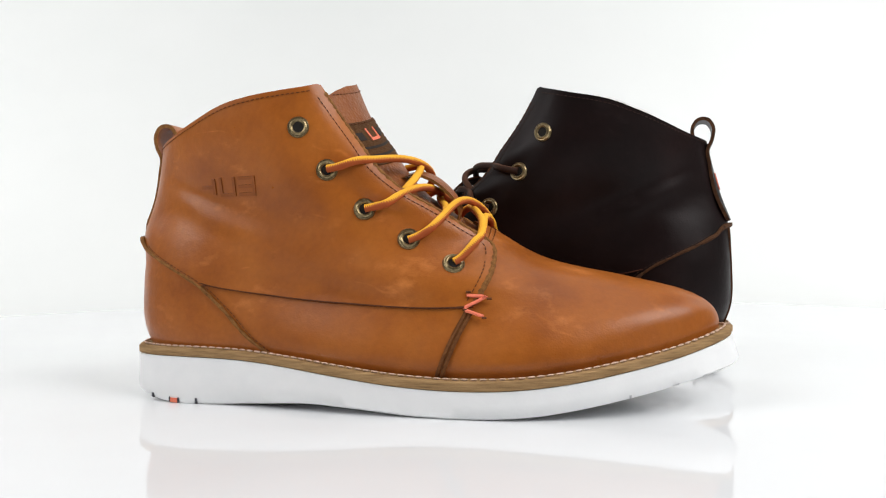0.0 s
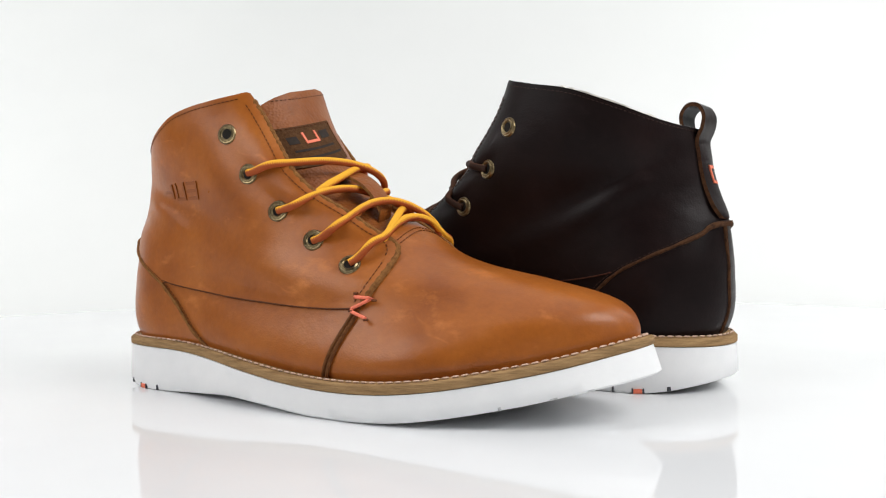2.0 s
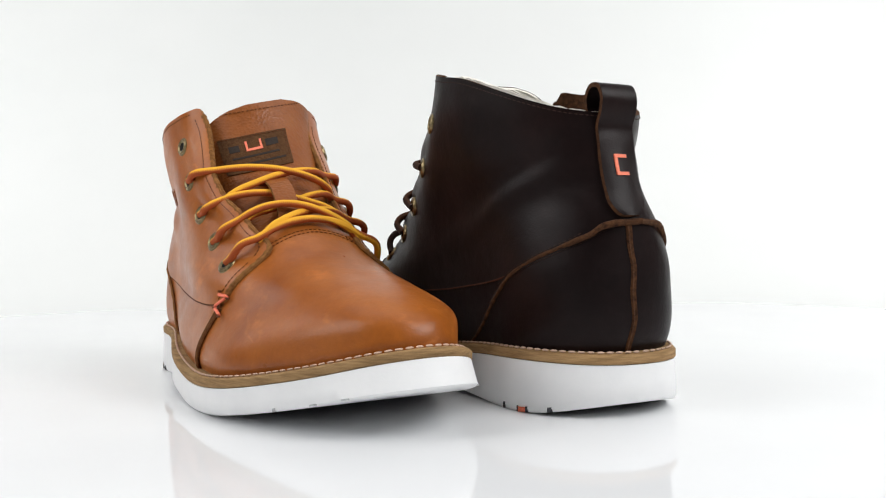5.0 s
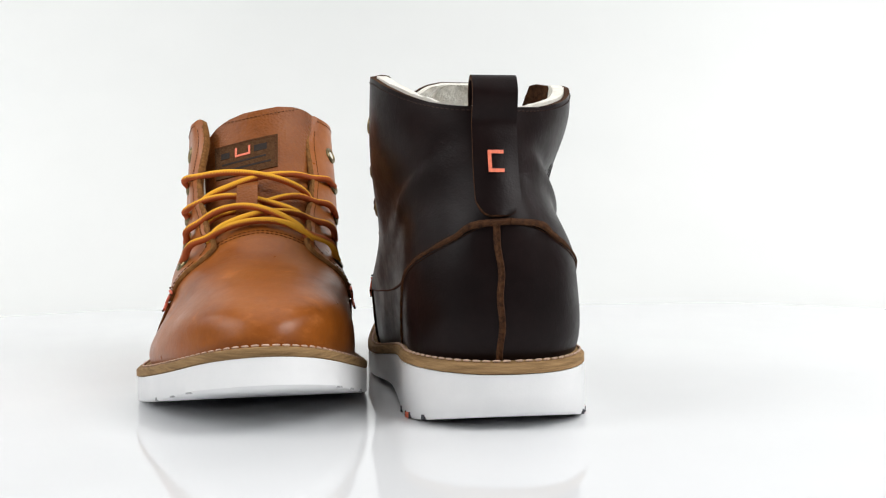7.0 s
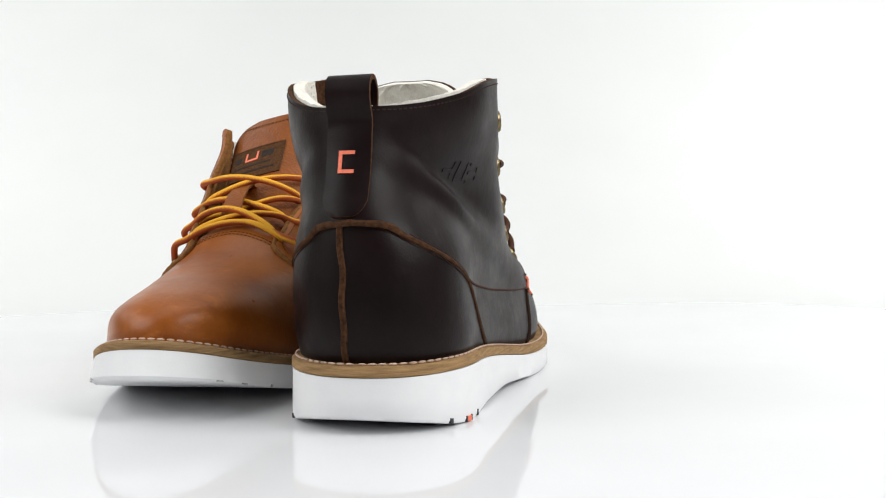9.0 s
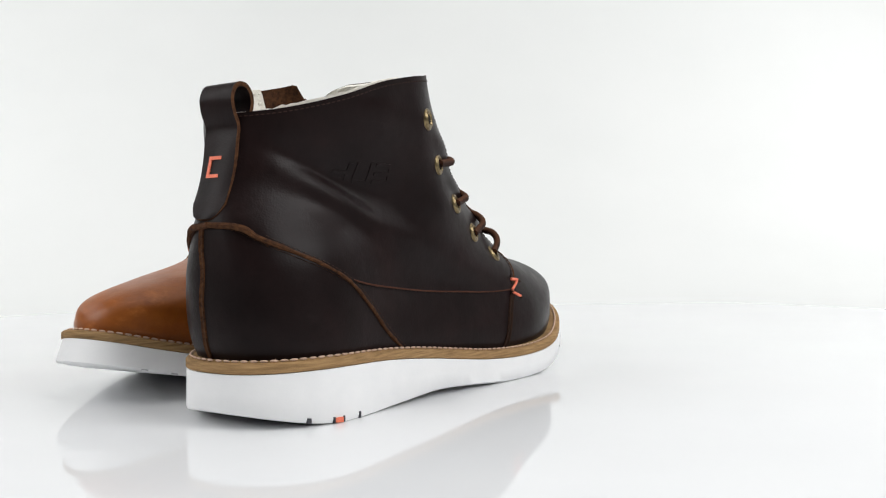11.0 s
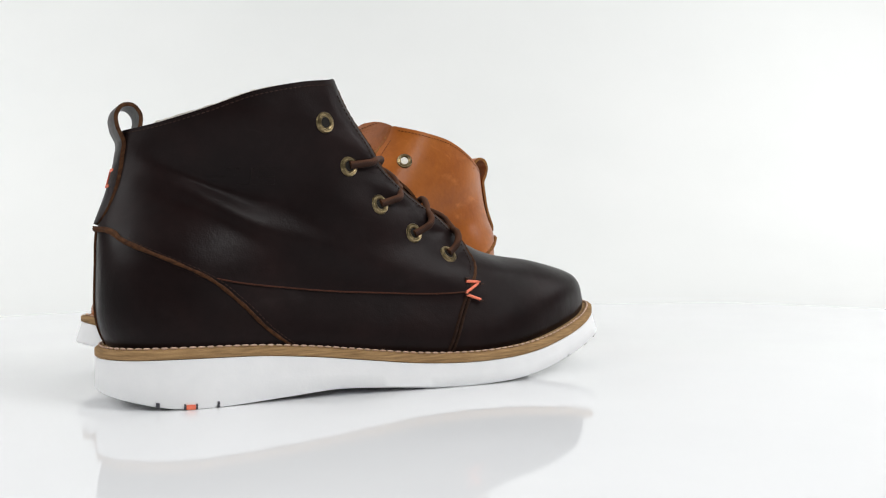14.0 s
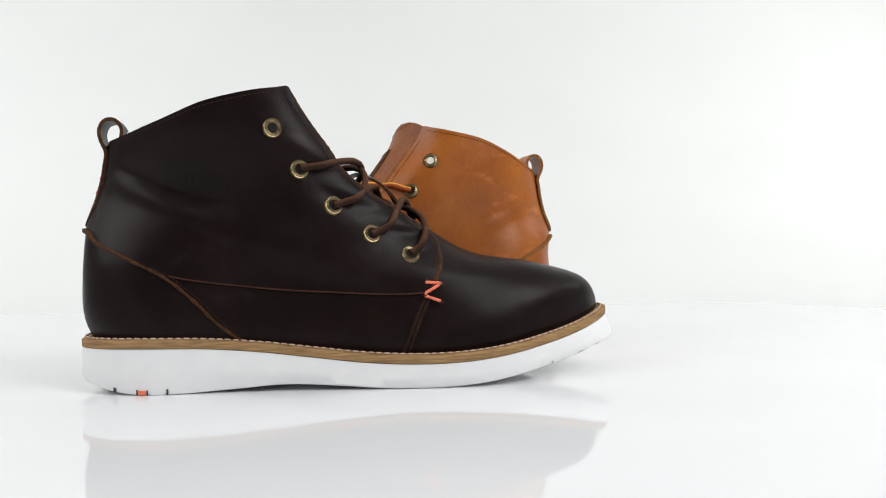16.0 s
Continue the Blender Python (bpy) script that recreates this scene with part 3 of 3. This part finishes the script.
        part("front_edge", tube(L.at(w_of(flap_line(x) - 0.0004, x), x, side, L.flare(flap_line(x), x) - 0.0014), 0.0017 + 0.0002 * np.sin(x * 2100 + seed), 8)[:2], pal["edge"])
        # coral bar tack in a zigzag
        c_u, c_z = 0.1885, 0.0497
        zig = [(-0.0045, 0.0048), (0.0045, 0.0040), (-0.0048, -0.0008), (-0.0046, -0.0022), (0.0036, -0.0052)]
        kn = []
        for i in range(len(zig) - 1):
            for f in np.linspace(0, 1, 6)[:-1]:
                kn.append([(1 - f) * zig[i][k] + f * zig[i + 1][k] for k in (0, 1)])
        kn.append(zig[-1])
        kn = np.array(kn)
        part("bar_tack", tube(L.on(c_u + kn[:, 0], c_z + kn[:, 1], side, 0.0023), 0.0008, 8)[:2], CORAL, label="coral zigzag bar tack")
        pieces = [tube(L.on(np.array([c_u + x, c_u + x + dx]), np.array([c_z + y, c_z + y]), side, 0.0026), 0.0006, 6)[:2]
                  for x, y, dx in ((-0.0048, 0.0062, 0.002), (0.0046, 0.0028, 0.0022), (-0.006, -0.002, 0.002), (0.003, -0.006, 0.0022))]
        part("tack_end", join(*pieces), pal["thread"])
        # eyelets
        for k, (eu, ez) in enumerate(EYES):
            off = L.flare(eu, ez - welt_top(eu)) - 0.0002
            c = L.on(eu, ez, side, off)
            n = L.on(eu, ez, side, off + 0.001) - c
            n /= np.linalg.norm(n)
            x = np.cross(n, (0, 0, 1.0))
            x /= np.linalg.norm(x)
            y = np.cross(n, x)
            prof = ((0.0024, -0.001), (0.0025, 0.0006), (0.0030, 0.0013), (0.0036, 0.0015), (0.0043, 0.0010), (0.0048, 0.0011), (0.0053, 0.0006), (0.0055, -0.0004))
            m = 24
            v = [c + r * (math.cos(2 * math.pi * j / m) * x + math.sin(2 * math.pi * j / m) * y) + h * n for r, h in prof for j in range(m)]
            f = [(i * m + j, i * m + (j + 1) % m, (i + 1) * m + (j + 1) % m, (i + 1) * m + j) for i in range(len(prof) - 1) for j in range(m)]
            eyelet = part("eyelet", (v, f), BRASS, label="aged brass eyelet")
            v = [c + 0.0026 * (math.cos(2 * math.pi * j / m) * x + math.sin(2 * math.pi * j / m) * y) + 0.0008 * n for j in range(m)]
            v += [p - 0.0012 * n for p in v]
            f = [tuple(range(m)), tuple(range(2 * m - 1, m - 1, -1))] + [(j, (j + 1) % m, m + (j + 1) % m, m + j) for j in range(m)]
            # openings aren't cut: a dark disc paints their shade, one shows fleece
            part("hole_disc", (v, f), FLEECE if k == 0 and side > 0 and L.spread < 0.5 else HOLE_SHADE, eyelet)
    # embossed mark on the outer quarter: three plain raised shapes
    for x0, x1, bars in ((0.0475, 0.0560, ((0, 0.42, 1, 0.60), (0.78, 0.1, 1, 0.95))), (0.0585, 0.0675, ((0, 0, 0.16, 1), (0, 0, 1, 0.18), (0.84, 0, 1, 1))),
                         (0.0695, 0.0790, ((0, 0, 1, 0.18), (0, 0.42, 1, 0.58), (0, 0.84, 1, 1), (0.86, 0, 1, 1)))):
        pieces = []
        for a0, b0, a1, b1 in bars:
            u = x0 + (x1 - x0) * np.linspace(a0, a1, 6)
            z = 0.1040 + 0.0095 * np.linspace(b0, b1, 6)
            uu, zz = np.meshgrid(u, z)
            v, f, rim = shell(L.on(uu, zz, -1.0, 0.0024 - 0.0003 * L.spread), L.on(uu, zz, -1.0, 0.0012))
            pieces.append((v, f))
        # on tan, the darker colour stands for the relief's shade
        part("embossed_mark", join(*pieces), pal.get("mark", pal["leather"]))

    # tongue with patch, loop and fleece back
    L.flaps = False
    def front(s, q, off):
        """A point on the tongue: s across it (to the boot's left), q up."""
        s, q = np.broadcast_arrays(np.asarray(s, float), np.asarray(q, float))
        sd = np.where(s < 0, -1.0, 1.0)
        lo, hi = np.full(s.shape, 0.5), np.ones(s.shape)
        for _ in range(22):
            w_ = (lo + hi) / 2
            wide = sd * (L.base(w_, q, sd)[..., 1] - L.middle(u_of(w_, q), q)) > np.abs(s)
            lo, hi = np.where(wide, w_, lo), np.where(wide, hi, w_)
        return L.at((lo + hi) / 2, q, sd, off)

    q = np.linspace(0.060, tongue_top, 44)
    k = np.linspace(-1, 1, 37)
    tip = np.sqrt(np.clip(1 - np.clip((q - tongue_top + 0.0250) / 0.0252, 0, 1) ** 2.1, 0, 1))
    reach = (0.0385 + (tongue_half - 0.0385) * step(q, 0.07, 0.125)) * (0.16 + 0.84 * tip)
    ss = k[None, :] * reach[:, None]
    qq = q[:, None] + tilt * ss * step(q, 0.08, 0.13)[:, None]
    rise = lambda s_, q_: 0.025 * tilt * step(q_, 0.088, 0.128) * (0.6 + 0.4 * step(s_, -0.02, 0.03))
    sink = -0.0030 - 0.0022 * (np.abs(ss) / 0.031) ** 2 + rise(ss, qq)
    face = front(ss, qq, sink)
    v, f, rim = shell(face, front(ss, qq, sink - 0.0018))
    tongue = part("tongue", (v, f), [pal.get("tongue", pal["leather"]), pal["edge"]], label="leather tongue with a stitched patch", slots=[0] * (len(f) - rim) + [1] * rim)
    fz = np.array([[noise.noise(Vector((x * 9, y * 500, seed + 4))) for x in k] for y in q])
    v, f, rim = shell(front(ss * 0.98, qq, sink - 0.0021), front(ss * 0.98, qq, sink - 0.0065 + 0.0016 * fz))
    part("tongue_fleece", (v, f), FLEECE, tongue, "cream fleece backing")
    part("tongue_stitching", dashes(front(ss[-3, 1:-1], qq[-3, 1:-1], sink[-3, 1:-1] + 0.0003), 0.0018, 0.0007, 0.00026, 0.00026), pal["thread"], tongue)

    def pad(s0, s1, q0, q1, off, thick, nn=(9, 7)):
        ss, q_ = np.meshgrid(np.linspace(s0, s1, nn[0]), np.linspace(q0, q1, nn[1]))
        q_ = q_ + tilt * ss
        deep = -0.0030 - 0.0022 * (np.abs(ss) / 0.031) ** 2 + rise(ss, q_)
        v, f, rim = shell(front(ss, q_, deep + off), front(ss, q_, deep + off - thick))
        return v, f
    part("tongue_patch", pad(-0.0290, 0.0100, 0.1055, 0.1235, 0.0008, 0.0016, (17, 9)), pal["patch"], tongue, "dark suede label patch")
    part("patch_mark", join(pad(-0.0155, -0.0143, 0.1160, 0.1202, 0.0012, 0.0006, (3, 3)), pad(-0.0075, -0.0063, 0.1160, 0.1202, 0.0012, 0.0006, (3, 3)),
                            pad(-0.0155, -0.0063, 0.1152, 0.1163, 0.0012, 0.0006, (5, 3))), CORAL, tongue, "coral woven mark")
    part("patch_print", join(pad(-0.0245, -0.0190, 0.1158, 0.1190, 0.0010, 0.0005, (4, 3)), pad(-0.0040, 0.0035, 0.1160, 0.1195, 0.0010, 0.0005, (4, 3)),
                            pad(-0.0240, 0.0030, 0.1122, 0.1131, 0.0010, 0.0005, (8, 3)), pad(-0.0240, 0.0060, 0.1088, 0.1097, 0.0010, 0.0005, (8, 3))), pal["ink"], tongue)
    es = np.concatenate([np.linspace(-0.0280, 0.0088, 24), np.full(12, 0.0088)])
    eq = np.concatenate([np.full(24, 0.1226), np.linspace(0.1226, 0.1065, 12)])
    part("patch_stitching", dashes(front(es, eq + tilt * es, -0.0019 - 0.0022 * (np.abs(es) / 0.031) ** 2 + rise(es, eq)), 0.0018, 0.0010, 0.0003, 0.0003), pal["thread"], tongue)
    ql, arch = np.linspace(0.0785, 0.0990, 14), np.sin(np.linspace(0, np.pi, 14))
    g = np.stack([front(np.full(14, s - 0.0080), ql + 0.2 * (s - 0.0080), -0.0030) for s in (-0.0062, -0.0020, 0.0020, 0.0062)], 1)
    g = g + (arch ** 0.5 * 0.0112)[:, None, None] * np.array([0.75, 0, 0.65])
    v, f, rim = shell(g, g - np.array([0.0011, 0, 0.0010]))
    part("lace_loop", (v, f), [pal.get("tongue", pal["leather"]), pal["edge"]], tongue, "leather lace loop", slots=[0] * (len(f) - rim) + [1] * rim)

    L.flaps = True
    # laces: three crossings and a straight bar at the foot
    def lace(i, s, j, under, bar=False):
        (ua, za), (ub_, zb) = EYES[i], EYES[j]
        qa, qb = za - welt_top(ua), zb - welt_top(ub_)
        wa, wb = w_of(ua, qa), w_of(ub_, qb)
        m = 90
        t = np.linspace(0, 1, m)
        span = (1 - wa) + (1 - wb)
        pos = wa + span * t
        w_ = np.where(pos <= 1, pos, 2 - pos)
        sd = np.where(pos <= 1, s, -s)
        qx = qa + (qb - qa) * step(t, 0.08, 1.0) + (0.021 if bar else (0, 0.012, 0.016, 0.019)[i]) * np.sin(np.pi * t) ** 1.2
        rise = 0.0042 + (0.0030 if not under else 0.0002) * np.exp(-((t - 0.5) / 0.22) ** 2)
        if i == 2:
            rise = 0.0042 - (0.0030 if not under else 0.0046) * np.exp(-((t - 0.55) / 0.16) ** 2)
        start = L.flare(ua, qa) + 0.0004
        off = start + (rise - start) * step(t, 0.12, 0.35) + 0.0042 * np.exp(-((t - 0.11) / 0.065) ** 2)
        if bar:
            off = start + 0.0040 * (np.exp(-((t - 0.12) / 0.07) ** 2) + np.exp(-((t - 0.88) / 0.07) ** 2)) + 0.002 * np.sin(np.pi * t)
        else:
            off = off - (rise + 0.002) * step(t, 0.70, 0.90)
        p = L.at(w_, qx, sd, off)
        for _ in range(4):
            p[1:-1] = (p[:-2] + 2 * p[1:-1] + p[2:]) / 4
        # neighbours wander a little
        p = p + 0.0006 * np.sin(t * 9 + i * 2 + s)[:, None] * np.array([0.3, 0, 1])
        v, f, uv = tube(p, 0.00195, 12)
        # the cord twists on its way: its darker strand starts on top on the boot's left
        ring = len(v) // m
        turn = (0.15 * (1 - step(t, 0.20, 0.65)) if s > 0 else -0.04 * (1 - step(t, 0.15, 0.55)) + 0.03 * np.sin(5 * t + i)) + (0.40 * step(t, 0.55, 0.85) if bar else 0)
        uv = [(a, c + float(np.broadcast_to(turn, (m,))[n // ring])) for n, (a, c) in enumerate(uv)]
        me = part("lace", (v, f), pal["lace"], uvs=uv)
        return me
    for i in (1, 2, 3):
        lace(i, -1.0, i + 1, False)
        lace(i, 1.0, i + 1, True)
    lace(4, -1.0, 4, False, True)

    L.flaps = False
    # pull tab: a strap folded into a loop at the heel
    knots = [(-0.0028, 0.0865), (0.0012, 0.0965), (0.0050, 0.108), (0.0078, 0.119), (0.0092, 0.1270), (0.0068, 0.1330), (0.0062, 0.1390), (0.0092, 0.1437), (0.0142, 0.1440),
             (0.0176, 0.1400), (0.0174, 0.1345), (0.0150, 0.1290), (0.0142, 0.1230), (0.0136, 0.1160)]
    m = 70
    c = spline(knots, m)
    t = np.gradient(c, axis=0)
    t /= np.linalg.norm(t, axis=1, keepdims=True)
    nrm = np.stack([-t[:, 1], t[:, 0]], 1)
    width = 0.0098 * np.minimum(1, 0.45 + 0.55 * np.sqrt(np.clip(np.arange(m) / 5, 0, 1)))
    bend = 0.0022 * np.exp(-((np.arange(m) - 12) / 14) ** 2)
    k = np.linspace(-1, 1, 13)
    def strap(o):
        g = np.empty((m, 13, 3))
        for j, s in enumerate(k):
            pc = c + nrm * o
            g[:, j, 0] = pc[:, 0] + bend * s * s
            g[:, j, 1] = s * width + tab_v
            g[:, j, 2] = pc[:, 1]
        return g
    v, f, rim = shell(strap(0.0012), strap(-0.0008))
    tab = part("pull_tab", (v, f), [pal["leather"], pal["edge"]], label="leather heel pull tab folded into a loop", slots=[0] * (len(f) - rim) + [1] * rim)
    pieces = []
    for y0, y1, z0, z1 in ((0.0022, 0.0037, 0.1045, 0.1138), (-0.0032, 0.0037, 0.1123, 0.1138), (-0.0032, 0.0037, 0.1045, 0.1060)):
        y, z = np.meshgrid(np.linspace(y0, y1, 5), np.linspace(z0, z1, 5))
        zc, xc = c[:30, 1], c[:30, 0] + nrm[:30, 0] * 0.0012
        x = np.interp(z, zc, xc) + 0.0018 * ((y - 0.001) / 0.0098) ** 2
        g = np.stack([x, y + tab_v, z], -1)
        v, f, rim = shell(g - np.array([0.0007, 0, 0]), g + np.array([0.0004, 0, 0]))
        pieces.append((v, f))
    part("woven_mark", join(*pieces), CORAL, tab, "coral bracket mark")
    # insole closes the view down into the boot
    p = outline(L, -0.006)
    part("insole", ring_body([np.column_stack([p, welt_top(p[:, 0]) + 0.004]), np.column_stack([p, welt_top(p[:, 0]) + 0.0005])]), FLEECE, label="cream fleece insole")
    return root


# ---- the backdrop, the added enclosure and the turntable ----
def sweep():
    """White paper: floor, a cove at the back, and the wall above it."""
    prof = [(-2.2, -0.0010), (0.45, -0.0010)]
    for i in range(1, 33):
        a = math.pi / 2 * i / 32
        prof.append((0.45 + 1.1 * math.sin(a), -0.0010 + 1.1 * (1 - math.cos(a))))
    prof.append((1.55, 2.4))
    g = np.array([[(x, y, z) for x in np.linspace(-2.0, 2.0, 9)] for y, z in prof])
    back = g + np.array([0, 0.01, -0.01])
    v, f, rim = shell(g, back)
    return tagged(mesh_part("backdrop", v, f, CLOTH, None, scale=(1, 1, 1)), "seamless white studio backdrop", "backdrop", kind="structure")


def slab(name, x0, x1, y0, y1, z0, z1, label, mat=CLOTH):
    v = [(x, y, z) for x in (x0, x1) for y in (y0, y1) for z in (z0, z1)]
    f = [(0, 1, 3, 2), (4, 6, 7, 5), (0, 4, 5, 1), (2, 3, 7, 6), (0, 2, 6, 4), (1, 5, 7, 3)]
    return tagged(mesh_part(name, v, f, mat, None, scale=(1, 1, 1)), label, "wall", kind="structure")


sweep()
# unseen slabs added round the set; their grey darkens the boots' reflections
slab("unseen_wall_west", -2.04, -2.0, -2.2, 1.62, -0.03, 2.4, "added grey side wall, out of view", UNSEEN_GREY)
slab("unseen_wall_east", 2.0, 2.04, -2.2, 1.62, -0.03, 2.4, "added grey side wall, out of view", UNSEEN_GREY)
slab("unseen_wall_south", -2.04, 2.04, -2.24, -2.2, -0.03, 2.4, "added dark grey wall behind the camera, out of view", UNSEEN_GREY)
slab("ceiling", -2.04, 2.04, -2.24, 1.62, 2.4, 2.44, "added grey ceiling, out of view", UNSEEN_GREY)


def turned(profile, m=240):
    v, f = [], []
    for r, z in profile:
        v += [(r * math.cos(2 * math.pi * j / m), r * math.sin(2 * math.pi * j / m), z) for j in range(m)]
    for i in range(len(profile) - 1):
        f += [(i * m + j, i * m + (j + 1) % m, (i + 1) * m + (j + 1) % m, (i + 1) * m + j) for j in range(m)]
    return v, f


def turntable():
    root = new("turntable")
    v, f = turned(((0.0, 0.0), (0.600, 0.0), (0.613, -0.0001), (0.618, -0.0003), (0.62, -0.0005), (0.62, -0.0006), (0.0, -0.0006)))
    mesh_part("disc", v, f, ACRYLIC, root, "glossy white acrylic plate", scale=(1, 1, 1))
    v, f = turned(((0.0, -0.0007), (0.6195, -0.0007), (0.6195, -0.0009), (0.0, -0.0009)))
    mesh_part("base", v, f, CLOTH, root, "matt white base", scale=(1, 1, 1))
    return tagged(root, "round white turntable with a glossy acrylic plate", "turntable")


# girth of each boot against the plain last: right side, left side; rows from the welt up, columns heel, waist, toe
TAN_GIRTH = (((0.024, 0.16, 0.055), (-0.01, 0.011, -0.203), (-0.02, -0.085, -0.043), (0.066, -0.132, -0.001)),
              ((0, -0.055, 0.002), (0, -0.035, -0.053), (0.005, -0.049, 0.054), (0.002, -0.108, 0)))
DARK_GIRTH = (((0.032, 0.001, 0.011), (-0.008, -0.101, -0.094), (-0.096, -0.057, -0.012), (0.12, -0.017, 0)),
              ((-0.017, 0.015, -0.073), (0.017, 0.059, -0.082), (0.028, -0.028, -0.003), (0.055, -0.129, 0)))
table = turntable()
tan_boot = tagged(boot("tan_boot", TAN, 1.0, Last(0.0008, 1, 0.0, 0.2, 0.0049, TAN_GIRTH), 0.1410, 0.0400, 0.20, -0.001, 0.002), "tan leather lace-up ankle boot with yellow laces on a white sole", "boot", "pair of sample boots")
dark_boot = tagged(boot("dark_brown_boot", DARK, 1.045, Last(0.0025, 2, 0.0045, 1.0, 0.0014, DARK_GIRTH, 0.0028), 0.1395, 0.0380, 0.0, 0.0065, 0.005), "dark brown leather lace-up ankle boot on a thick white sole", "boot", "pair of sample boots")


# ---- what turns ----
# degrees turned, clockwise from above
angle = smooth_curve((0, 1, 2, 3, 5.5, 6.5, 7.5, 8.5, 9.0, 11.5, 12.5, 13.5, 14.5, 15.5, 16),
                     (-0.0, 9.76, 19.4, 28.83, 52.77, 62.63, 72.49, 82.28, 87.23, 111.61, 120.97, 130.3, 139.67, 149.09, 153.84))


def motions():
    tan_rows, dark_rows, disc_rows = [], [], []
    for i in range(33):
        t = i * 0.5
        spin = pose(0, 0, 0, 0, 0, -float(angle(t)))
        tan_rows.append((t, spin @ pose(-0.1444 * S, -0.0631 * S, 0, 0, 0, -13.16)))
        dark_rows.append((t, spin @ pose(0.1876 * S, -0.0330 * S, 0, 0, 0, 162.92)))
        disc_rows.append((t, spin))
    walk(tan_boot, tan_rows)
    walk(dark_boot, dark_rows)
    walk(table, disc_rows)


motions()
